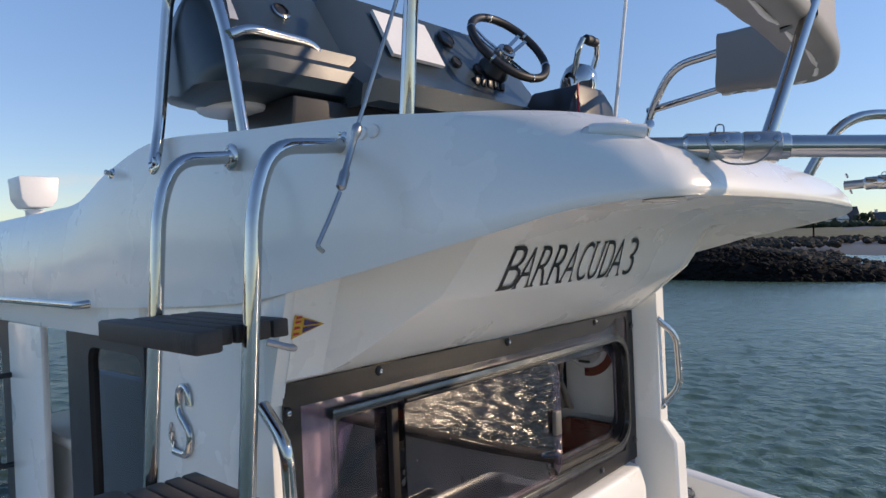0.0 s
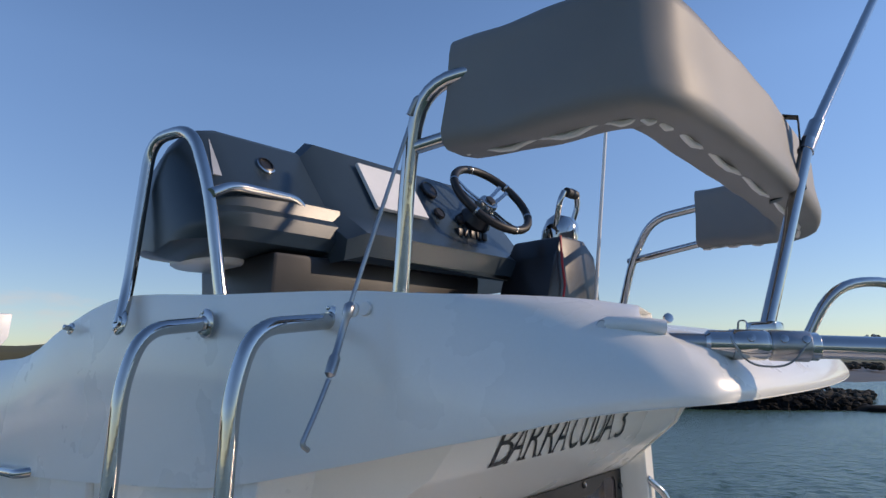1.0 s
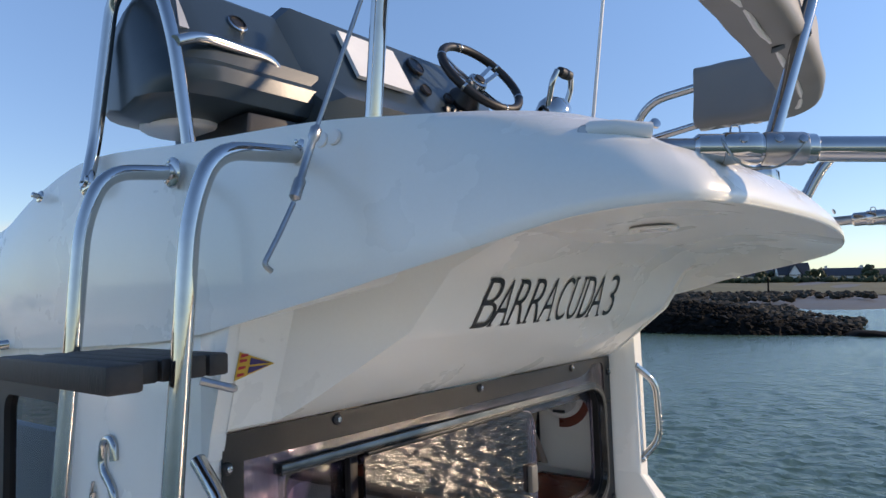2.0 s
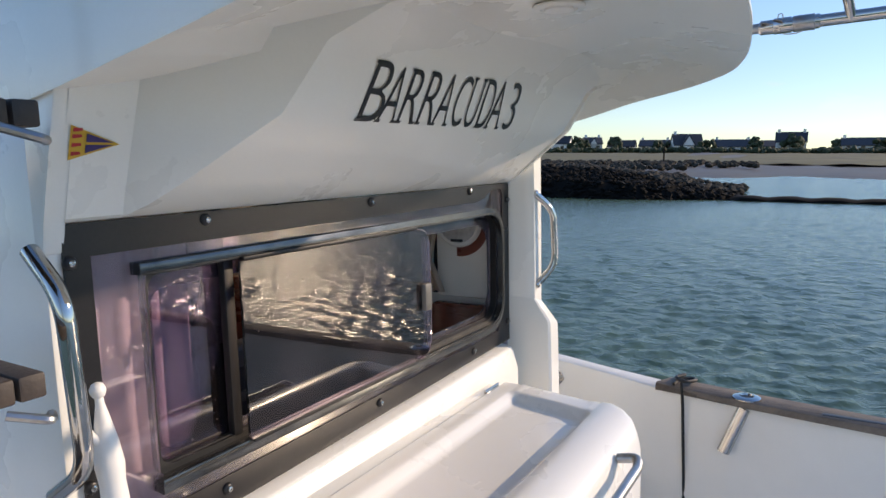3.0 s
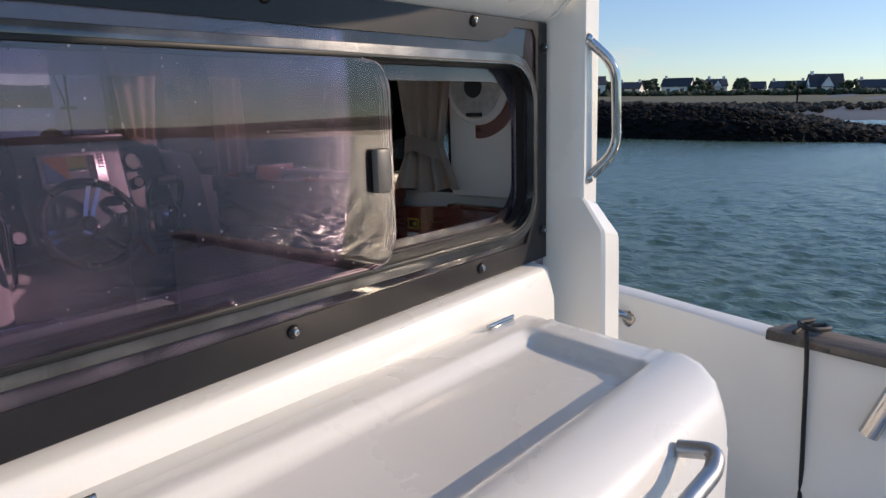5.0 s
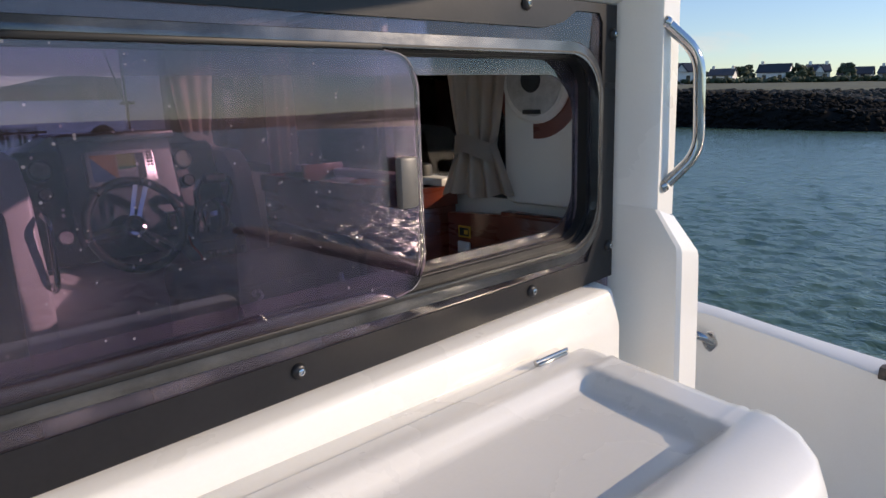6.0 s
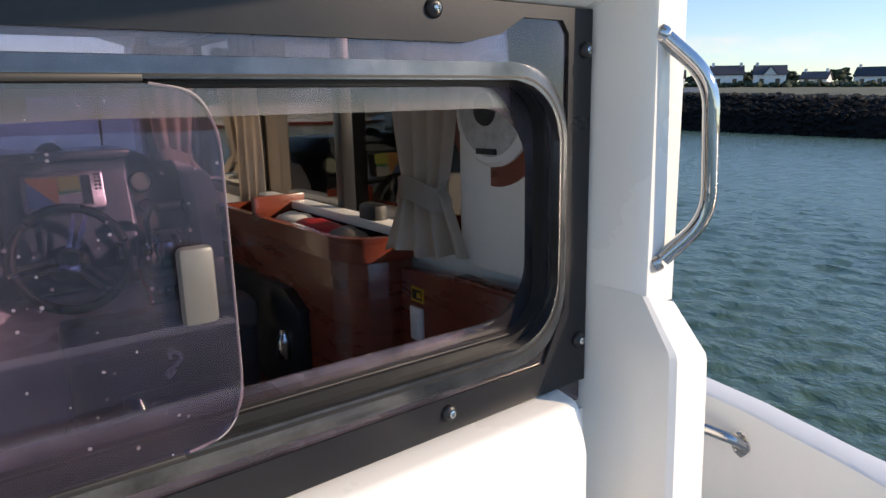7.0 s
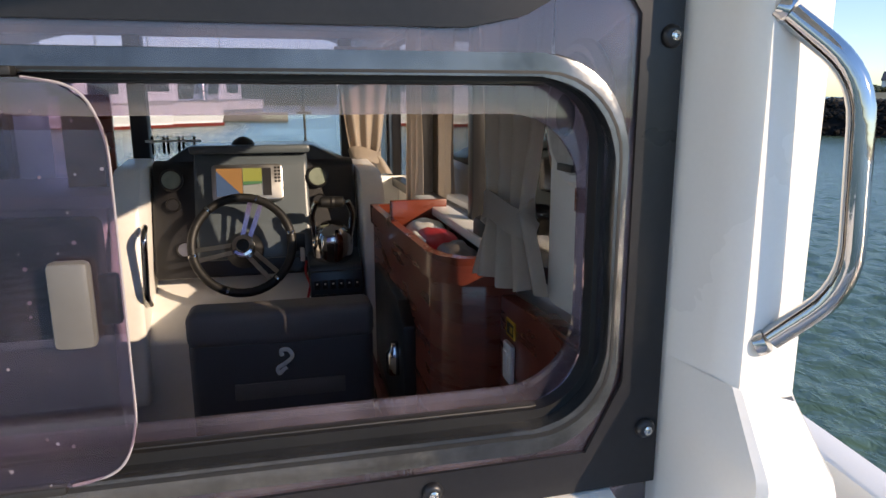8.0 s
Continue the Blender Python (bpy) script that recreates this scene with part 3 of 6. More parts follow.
def fly_skin():
    rows = []
    for i, (x, y, z0, z1, inset) in enumerate(EDGE):
        a, b = EDGE[max(0, i - 1)], EDGE[min(len(EDGE) - 1, i + 1)]
        d = Vector((b[0] - a[0], b[1] - a[1], 0)).normalized()
        n = Vector((-d.y, d.x, 0))
        p = Vector((x, y, 0))
        row = []
        for s, t, g in ((0.02, 0.0, 0), (0.0, 0.03, 0), (0.0, 0.12, 0), (0.06, 0.3, 0), (0.2, 0.55, 0), (0.5, 0.78, 0), (0.8, 0.92, 0), (1.1, 1.0, 0), (1.1, 1.0, 0.05), (1.1, 0.985, 0.2), (1.1, 0.6, 0.26)):
            q = p + n * (inset * s + g)
            row.append((q.x, q.y, z0 + (z1 - z0) * t))
        rows.append(row)
    return loft(rows)


roof = thing("flybridge_moulding", (0.4, 0.5, 1.9), "white gelcoat flybridge moulding overhanging the cockpit", "flybridge", kind="structure")
part("coaming", fly_skin(), GEL, roof, smooth=50)


def soffit():
    rows = []
    for i, (x, y, z0, z1, inset) in enumerate(EDGE):
        if y > 2.9:
            continue
        c = Vector((0.45, max(y, -0.12), 2.0))
        e = Vector((x, y, z0 + 0.001))
        row = [e + (c - e) * t + Vector((0, 0, 0.035 * math.sin(math.pi * min(1, t * 1.6)) if y < -0.3 else 0)) for t in (0.0, 0.1, 0.25, 0.45, 0.7, 1.0)]
        rows.append(row)
    return loft(rows)


part("soffit", soffit(), GEL, roof)
part("fly_deck", box(-0.30, 1.22, -0.72, 3.0, 2.035, 2.06, 0.01), GEL, roof)
downlight = thing("downlight", (0.25, -0.585, 2.01), "recessed round downlight in the white soffit", "lamp")
part("bezel", lathe([(0.05, 0), (0.05, 0.004), (0.046, 0.006), (0.036, 0.006), (0.034, 0.002), (0.0005, 0.002)], (0.25, -0.585, 2.0175), (0, 0, -1), 24), GEL, downlight)
part("lens", disc((0.25, -0.585, 2.014), (0, 0, -1), 0.028, 0.005), WHITEPL, downlight)

# aft bulkhead: lower wall, sides of the window and the flared panel over it
bulk = thing("wall_aft", (0.4, 0, 0.1), "white moulded aft bulkhead with flared upper panel", "wall", kind="structure")


def win_bottom(x):
    return 1.034 + 0.033 * (x + 0.1) / 1.3


part("lower_wall", extrude([(0.0, 0.1), (0.06, 0.1), (0.06, 1.01), (0.0, 1.01)], "x", -0.41, 1.22), GEL, bulk)
part("upper_wall", box(-0.41, 1.22, 0.002, 0.06, 1.652, 2.02, 0.002), GEL, bulk)
PROFILE = [(1.648, 0.002), (1.66, 0.03), (1.70, 0.085), (1.76, 0.16), (1.82, 0.235), (1.88, 0.275), (1.94, 0.315), (2.0, 0.40), (2.03, 0.5)]


def name_panel():
    zs = [1.648, 1.655, 1.67, 1.69, 1.71, 1.74, 1.77, 1.80, 1.82, 1.85, 1.88, 1.91, 1.94, 1.97, 2.0, 2.03]
    rows = []
    for z in zs:
        full = lerp(PROFILE, z)[0]
        row = []
        base = 0.012 + 0.36 * max(0, z - 1.66)
        crease = -0.30 + max(0.0, full - base)
        xs = [-0.412, -0.40, -0.37, -0.34, -0.315] + [-0.30 + (crease + 0.30) * k / 6 for k in range(7)] + [crease + (1.16 - crease) * k / 12 for k in range(1, 13)] + [1.19, 1.205]
        for x in xs:
            left = 0.012 + 0.36 * max(0, z - 1.66) + max(0.0, x + 0.30) * 1.0
            y = min(full, left)
            if x > 1.17:
                y *= 0.93
            row.append((x, -y, z))
        rows.append(row)
    return loft(rows)


part("name_panel", name_panel(), GEL, bulk, "flared white panel above the window", smooth=22)
part("panel_end", extrude([(-p, z) for z, p in PROFILE] + [(0.02, 2.03), (0.02, 1.648)], "x", 1.195, 1.21), GEL, bulk)


def post_section(z, k):
    """Plan of the corner post; k goes from its slim upper part to its flared foot."""
    up = [(1.213, 0.06), (1.213, 0.0), (1.218, -0.012), (1.232, -0.055), (1.243, -0.084), (1.25, -0.09), (1.322, -0.085), (1.332, -0.074), (1.355, 0.06)]
    lo = [(1.213, 0.06), (1.213, 0.0), (1.216, -0.02), (1.226, -0.09), (1.236, -0.148), (1.245, -0.156), (1.338, -0.146), (1.352, -0.13), (1.41, 0.06)]
    return [(a[0] + (b[0] - a[0]) * k, a[1] + (b[1] - a[1]) * k, z + (0.035 * (1 - (a[0] - 1.213) / 0.11) if 0 < k < 1 else 0)) for a, b in zip(up, lo)]


def corner_post():
    rows = [post_section(z, k) for z, k in ((0.1, 1.12), (0.8, 1.08), (1.06, 1.0), (1.11, 0.97), (1.12, 0.93), (1.195, 0.06), (1.20, 0.0), (1.21, 0.0), (1.5, 0.0), (1.8, -0.02), (2.02, -0.05))]
    bm = loft([r + [r[0]] for r in rows])
    bmesh.ops.remove_doubles(bm, verts=bm.verts, dist=0.0001)
    return bm


single("corner_post", corner_post(), GEL, "white moulded corner post with flared foot", "post", kind="structure", smooth=30)
bm = extrude([(0.03, 0.0), (-0.002, 0.0), (-0.034, -0.005), (-0.043, -0.009), (-0.048, -0.018), (-0.066, -0.085), (-0.069, -0.27), (0.03, -0.27)], "x", -0.41, 1.15, 0)
for v in bm.verts:
    v.co.z += win_bottom(v.co.x) - 0.003
part("sill", bm, GEL, bulk, smooth=50)

# port side wall with the dark glazed door further forward
port = thing("wall_port", (-0.42, 1.0, 0.1), "white cabin side wall beside the ladder", "wall", kind="structure")
part("corner_cheek", extrude([(0.02, 1.60), (-0.004, 1.60), (-0.010, 1.65), (-0.058, 1.79), (-0.088, 1.875), (0.02, 1.875)], "x", -0.4335, -0.40, 0.003), GEL, port)
part("side_panel", box(-0.432, -0.392, 0.0, 0.60, 0.1, 1.86, 0.006), GEL, port)
part("header", box(-0.45, -0.392, 0.60, 3.2, 1.70, 1.86, 0.004), GEL, port)
part("forward_panel", box(-0.43, -0.392, 2.72, 3.2, 0.1, 1.70, 0.004), GEL, port)
part("under_panel", box(-0.43, -0.392, 0.60, 1.21, 0.1, 0.55, 0.004), GEL, port)
door = thing("door_side", (-0.41, 1.6, 0.1), "half-open sliding side door with black frame and smoked glass", "door", kind="structure")
part("door_frame", ring(round_rect(0.602, 1.20, 0.55, 1.70, 0.02), round_rect(0.62, 1.015, 0.60, 1.66, 0.05), "x", -0.440, -0.405), BLACK, door)
gp = part("pane", extrude(round_rect(0.59, 1.03, 0.59, 1.67, 0.05), "x", -0.424, -0.418), SMOKE, door)
gp.visible_shadow = False
part("door_leaf", box(-0.452, -0.425, 1.43, 1.82, 0.13, 1.70, 0.008), GEL, door, "white sliding door leaf")
part("second_frame", ring(round_rect(1.82, 2.72, 0.12, 1.70, 0.02), round_rect(1.92, 2.64, 0.5, 1.60, 0.06), "x", -0.45, -0.41), BLACK, door)
gp = part("pane", extrude(round_rect(1.91, 2.65, 0.49, 1.61, 0.06), "x", -0.432, -0.426), SMOKE, door)
gp.visible_shadow = False
part("door_pull", tube([(-0.45, 1.80, 1.49), (-0.505, 1.80, 1.49), (-0.505, 1.83, 1.13), (-0.45, 1.83, 1.13)], 0.011, 0.03), BLACK, door, "black tubular door pull")
side_rail = thing("grab_rail", (-0.5, 1.6, 1.8), "polished steel grab rail under the roof edge", "grab rail")
part("bar", tube([(-0.455, 0.90, 1.80), (-0.49, 0.93, 1.795), (-0.49, 2.7, 1.79), (-0.46, 2.74, 1.79)], 0.013, 0.03), STEEL, side_rail)

# starboard cabin side, front and interior shell
stbd = thing("wall_starboard", (1.3, 1.2, 0.1), "white cabin side with long dark-framed side window", "wall", kind="structure")
part("lower_side", box(1.25, 1.31, 0.06, 3.2, 0.1, 1.19, 0.004), LINER, stbd)
part("upper_side", box(1.25, 1.31, 0.06, 3.2, 1.75, 2.0, 0.004), LINER, stbd)
part("aft_side", box(1.19, 1.30, 0.06, 0.295, 1.188, 1.75, 0.02), LINER, stbd)
part("front_side", box(1.25, 1.31, 2.15, 3.2, 1.18, 1.75, 0.004), LINER, stbd)
sw = thing("window_side", (1.28, 1.2, 1.4), "black framed side window looking on the water", "window", kind="structure")
part("window_frame", ring(round_rect(0.30, 2.15, 1.192, 1.748, 0.02), round_rect(0.33, 2.10, 1.225, 1.73, 0.05), "x", 1.24, 1.285), BLACK, sw)
part("mullion", box(1.245, 1.28, 1.46, 1.53, 1.22, 1.715, 0.004), BLACK, sw)
part("mullion", box(1.245, 1.28, 0.80, 0.84, 1.22, 1.715, 0.004), BLACK, sw)
gp = part("pane", box(1.262, 1.267, 0.32, 2.12, 1.21, 1.735, 0), CLEAR, sw)
gp.visible_shadow = False



def draw_in(root):
    """The cabin side leans in towards the bow, and its furniture with it."""
    for o in (root, *root.children_recursive):
        if o.type == "MESH":
            for v in o.data.vertices:
                v.co.x -= 0.045 * min(1.0, max(0.0, (v.co.y - 0.2) / 0.3))
                v.co.z += 0.02 * min(1.0, max(0.0, (v.co.z - 0.2) / 0.8))


draw_in(stbd)
draw_in(sw)
front = thing("wall_front", (0.4, 2.1, 0.1), "white windscreen wall with black framed panes", "wall", kind="structure")
part("dash_wall", box(-0.39, 1.25, 1.98, 2.04, 0.1, 1.25, 0.004), LINER, front)
part("brow", box(-0.39, 1.25, 1.98, 2.06, 1.775, 2.0, 0.004), LINER, front)
for x0, x1 in ((-0.39, -0.34), (0.24, 0.30), (1.0, 1.05), (1.20, 1.25)):
    part("pillar", box(x0, x1, 1.985, 2.055, 1.25, 1.775, 0.006), BLACK, front)
gp = part("pane", box(-0.36, 1.22, 2.018, 2.024, 1.24, 1.785, 0), CLEAR, front)
gp.visible_shadow = False
single("ceiling", box(-0.39, 1.25, 0.06, 1.98, 1.80, 1.83, 0.003), LINING, "pale vinyl cabin headliner", "ceiling", kind="structure")
single("floor", box(-0.39, 1.25, 0.06, 1.98, 0.08, 0.102, 0.002), MAHOG, "dark wooden cabin floor", "floor", kind="structure")
single("cockpit_sole", box(-1.62, 1.79, -2.75, 0.0, 0.06, 0.1, 0.004), NONSLIP, "pale grey non-slip cockpit floor", "floor", kind="structure")
single("side_deck", box(1.315, 1.80, 0.0, 4.2, 0.06, 0.16, 0.004), NONSLIP, "narrow pale side deck beside the cabin", "deck", kind="structure")
single("port_deck", box(-1.62, -0.445, 0.0, 4.2, 0.06, 0.12, 0.004), NONSLIP, "wide pale side deck beside the door", "deck", kind="structure")

# hull sides with liner
def bulwark(side):
    """Starboard or port bulwark: liner, capping and outer skin in one moulding."""
    ys = [-2.7, -2.2, -1.7, -1.3, -0.95, -0.6, -0.45, -0.2, 0.02, 0.4, 1.0, 1.8, 2.8, 4.2]
    rows = []
    for y in ys:
        xi = lerp([(-2.7, 1.44), (-1.3, 1.50), (-0.95, 1.53), (-0.45, 1.61), (0.0, 1.68), (1.0, 1.71), (2.8, 1.60), (4.2, 1.2)], y)[0]
        zt = lerp([(-2.7, 0.80), (-0.45, 0.81), (-0.3, 0.825), (0.0, 0.845), (1.0, 0.91), (4.2, 1.2)], y)[0]
        w = 0.12 if y < -0.3 else 0.09
        xi, zt = (xi + 0.075, zt - 0.015) if side > 0 else (xi, zt)
        rows.append([(side * q, y, z) for q, z in ((xi + 0.03, 0.08), (xi + 0.02, 0.16), (xi + 0.01, 0.33), (xi - 0.01, 0.38), (xi, 0.45), (xi + 0.005, zt - 0.03), (xi + 0.012, zt - 0.006), (xi + 0.022, zt), (xi + w, zt - 0.004), (xi + w + 0.03, zt - 0.03), (xi + w + 0.05, zt - 0.1), (xi + w - 0.1, WL - 0.3))])
    return loft(rows)


hull = thing("hull", (0, -1, 0), "white hull with cream moulded inner liner", "hull", kind="structure")
part("starboard_bulwark", bulwark(1), LINER, hull, smooth=35)
part("port_bulwark", bulwark(-1), LINER, hull, smooth=35)
part("transom", box(-1.5, 1.5, -2.85, -2.7, -0.4, 0.42, 0.02), LINER, hull)

# ---- the aft window ----
EDGEP = material("polished_acrylic_edge", (0.36, 0.33, 0.35), 0.2, spread=0.1)
LATCH = material("grey_latch_plastic", (0.13, 0.125, 0.115), 0.4, spread=0.12)
win = thing("window_aft", (0.4, 0, 1.05), "large tinted acrylic window with black band and aluminium slider, half open", "window", kind="structure")
N = 8


def quad_ring(outer, inner, y0, y1):
    return ring(outer, inner, "y", y0, y1)


part("tinted_sheet", ring(round_rect(-0.40, 1.20, 1.03, 1.642, 0.005, N), round_rect(-0.262, 1.125, 1.148, 1.555, (0.03, 0.085, 0.085, 0.03), N), "y", -0.001, 0.006), ACRYL, win, "lilac tinted acrylic sheet").visible_shadow = False
BI = [(-0.36, 1.095), (1.115, 1.115), (1.158, 1.20), (1.158, 1.61), (1.145, 1.628), (1.07, 1.628), (1.03, 1.605), (0.97, 1.592), (-0.36, 1.590)]
BO = [(-0.405, win_bottom(-0.4)), (1.10, win_bottom(1.1)), (1.207, win_bottom(1.2)), (1.207, 1.61), (1.207, 1.646), (1.07, 1.646), (1.03, 1.646), (0.97, 1.646), (-0.405, 1.646)]
part("black_band", quad_ring(BO, BI, -0.006, -0.0015), BAND, win, "black border of the window")
def slider_profile(x0, x1, z0, z1, r, back):
    """A rail that runs in along the top, round the far end and back below; its near end is left open."""
    turn = [(x1 - r + r * math.cos(a), z1 - r + r * math.sin(a)) for a in [math.pi / 2 * (1 - k / 8) for k in range(9)]]
    foot = [(x1 - r + r * math.cos(a), z0 + r - r * math.sin(a)) for a in [math.pi / 2 * k / 8 for k in range(9)]]
    return [(x0, z1)] + turn + foot + [(x0 + back, z0)]


RAIL = slider_profile(-0.282, 1.143, 1.131, 1.568, 0.098, 0.012) + slider_profile(-0.282, 1.129, 1.160, 1.545, 0.086, 0.012)[::-1]
part("slider_frame", extrude(RAIL, "y", -0.020, 0.012, 0.002), ALU, win, "salt-stained dark aluminium slider rails")
SLOT = slider_profile(-0.279, 1.136, 1.150, 1.5505, 0.09, 0.012) + slider_profile(-0.279, 1.133, 1.155, 1.5475, 0.088, 0.012)[::-1]
part("rail_groove", extrude(SLOT, "y", -0.0205, -0.019), RUBBER, win)
part("gasket", ring(round_rect(-0.258, 1.129, 1.159, 1.546, (0.01, 0.086, 0.086, 0.01), N), round_rect(-0.255, 1.119, 1.172, 1.541, (0.03, 0.07, 0.07, 0.03), N), "y", 0.004, 0.026), RUBBER, win, "black rubber seal")
lip = part("inner_lip", ring(round_rect(-0.255, 1.120, 1.168, 1.543, (0.03, 0.072, 0.072, 0.03), N), round_rect(-0.235, 1.109, 1.192, 1.508, (0.03, 0.085, 0.085, 0.03), N), "y", 0.027, 0.033), ACRYL, win)
lip.visible_shadow = False
part("lower_track", box(-0.25, 1.06, 0.012, 0.026, 1.164, 1.174, 0.002), RUBBER, win)
part("upper_track", box(-0.25, 1.06, 0.012, 0.026, 1.538, 1.546, 0.002), RUBBER, win)
part("divider", box(-0.081, -0.057, 0.004, 0.024, 1.166, 1.545, 0.003), RUBBER, win)
fx = part("fixed_pane", box(-0.255, -0.06, 0.026, 0.031, 1.168, 1.543, 0), SLIDE, win)
fx.visible_shadow = False
pane = part("sliding_pane", extrude(round_rect(-0.07, 0.637, 1.163, 1.541, (0.01, 0.06, 0.06, 0.01), N), "y", -0.032, -0.0255), SLIDE, win, "lilac tinted sliding pane with salt spots")
pane.visible_shadow = False
part("polished_edge", tube([(0.575, -0.029, 1.541), (0.62, -0.029, 1.534), (0.637, -0.029, 1.49), (0.637, -0.029, 1.215), (0.62, -0.029, 1.17), (0.575, -0.029, 1.163)], 0.0014, 0.05, n=6), EDGEP, win, "pale polished edge of the sliding pane")
for z in (1.160, 1.546):
    part("slide_shoe", box(-0.06, 0.57, -0.034, -0.019, z - 0.004, z + 0.004, 0.002), RUBBER, win)
latch = part("latch", box(0.580, 0.615, -0.05, -0.032, 1.304, 1.384, 0.006), LATCH, win, "square grey slider latch")
part("catch", box(0.614, 0.632, -0.0255, -0.012, 1.318, 1.366, 0.003), BLACK, latch)
SCREWS = [(-0.126, 1.63), (0.398, 1.63), (0.92, 1.631), (0.404, 1.084), (0.93, 1.091), (-0.117, 1.073), (1.193, 1.588), (1.190, 1.139), (-0.396, 1.583), (-0.396, 1.20)]
for k, (x, z) in enumerate(SCREWS):
    s = part("screw", lathe([(0.0125, 0), (0.0125, 0.002), (0.010, 0.006), (0.007, 0.0075)], (x, -0.006, z), (0, -1, 0), 16), BLACK, win)
    part("bolt_head", lathe([(0.0055, 0), (0.0055, 0.003), (0.003, 0.004), (0.0028, 0.002)], (x, -0.0128, z), (0, -1, 0), 10), STEEL, s)


# lettering and pennant on the flared panel
SERIFS = {"B": ((0.06, 0), (0.06, 1)), "A": ((0.05, 0), (0.93, 0)), "R": ((0.08, 0), (0.08, 1), (0.95, 0)), "U": ((0.1, 1), (0.92, 1)), "D": ((0.08, 0), (0.08, 1))}


def letter(ch, x0, x1, z0, z1):
    """One flat letter laid on the flared panel, with short serifs on its stems."""
    cu = bpy.data.curves.new("lettering", "FONT")
    cu.body, cu.resolution_u, cu.offset = ch, 5, -0.012
    ob = bpy.data.objects.new("lettering", cu)
    scene.collection.objects.link(ob)
    bpy.context.view_layer.update()
    me = bpy.data.meshes.new_from_object(ob.evaluated_get(bpy.context.evaluated_depsgraph_get()))
    bpy.data.objects.remove(ob)
    bm = bmesh.new()
    bm.from_mesh(me)
    xs, ys = [v.co.x for v in bm.verts], [v.co.y for v in bm.verts]
    ax, bx, ay, by = min(xs), max(xs), min(ys), max(ys)
    for v in bm.verts:
        v.co = Vector(((v.co.x - ax) / (bx - ax), (v.co.y - ay) / (by - ay), 0))
    hw = 0.0095 / (x1 - x0)
    for u, w in SERIFS.get(ch, ()):
        a, b = (0, 0.05) if w == 0 else (0.95, 1)
        bm.faces.new([bm.verts.new((u + k * hw, q, 0)) for k, q in ((-1, a), (1, a), (1, b), (-1, b))])
    lean = -0.012 - 0.085 * (x0 - 0.06)
    for v in bm.verts:
        x, z = x0 + v.co.x * (x1 - x0) + lean * v.co.y, z0 + v.co.y * (z1 - z0)
        v.co = Vector((x, -lerp(PROFILE, z)[0] - 0.003, z))
    return bm


text = thing("boat_name", (0.4, -0.27, 1.87), "black serif boat name lettered on the white panel", "lettering")
for ch, x0, x1 in (("B", 0.066, 0.135), ("A", 0.130, 0.193), ("R", 0.202, 0.262), ("R", 0.276, 0.338), ("A", 0.340, 0.402), ("C", 0.414, 0.468), ("U", 0.479, 0.532), ("D", 0.550, 0.606), ("A", 0.604, 0.676), ("3", 0.700, 0.755)):
    part("letter", letter(ch, x0, x1, 1.815, 1.924 if ch == "B" else 1.918 + 0.02 * (x0 - 0.1)), INK, text)

pen = thing("pennant_sticker", (-0.37, -0.03, 1.77), "small navy and gold pennant sticker", "sticker")


def flat_on_panel(outline, lift):
    bm = bmesh.new()
    vs = [bm.verts.new((x, -(0.012 + 0.36 * max(0, z - 1.66)) - lift, z)) for x, z in outline]
    bm.faces.new(vs)
    return thicken(bm, 0.0008)


part("gold_border", flat_on_panel([(-0.405, 1.747), (-0.323, 1.772), (-0.405, 1.800)], 0.003), GOLD, pen)
part("navy_field", flat_on_panel([(-0.380, 1.758), (-0.335, 1.7705), (-0.380, 1.7705)], 0.0045), NAVY, pen)
part("navy_field", flat_on_panel([(-0.380, 1.775), (-0.335, 1.7745), (-0.380, 1.788)], 0.0045), NAVY, pen)
for z in (1.754, 1.767, 1.780, 1.790):
    part("red_mark", flat_on_panel([(-0.402, z), (-0.387, z + 0.002), (-0.388, z + 0.006), (-0.402, z + 0.006)], 0.0045), REDP, pen)


# ---- grips, rails and the ladder ----
def flange(at, axis, r=0.03, bolts=3):
    bm = lathe([(r, 0), (r, 0.003), (r - 0.004, 0.006), (0.016, 0.008), (0.0145, 0.014), (0.0135, 0.014)], at, axis, 22)
    a = Vector(axis).normalized()
    s = a.orthogonal().normalized()
    u = a.cross(s)
    for k in range(bolts):
        t = 2 * math.pi * k / bolts + 0.5
        lathe([(0.004, 0), (0.004, 0.003), (0.002, 0.004)], Vector(at) + a * 0.005 + (s * math.cos(t) + u * math.sin(t)) * (r * 0.76), axis, 8, bm)
    return bm


grip = thing("grab_rail", (1.29, -0.08, 1.28), "polished stainless grab handle on the corner post", "grab handle")
part("bar", tube([(1.268, -0.09, 1.601), (1.316, -0.136, 1.542), (1.326, -0.139, 1.338), (1.280, -0.093, 1.274)], 0.0125, 0.05, n=18), STEEL, grip)

for at, way in (((1.262, -0.086, 1.606), (0.6, -0.6, -0.5)), ((1.272, -0.087, 1.268), (0.6, -0.6, 0.5))):
    part("foot", lathe([(0.0145, -0.004), (0.0145, 0.004), (0.013, 0.008)], at, way, 18), STEEL, grip)

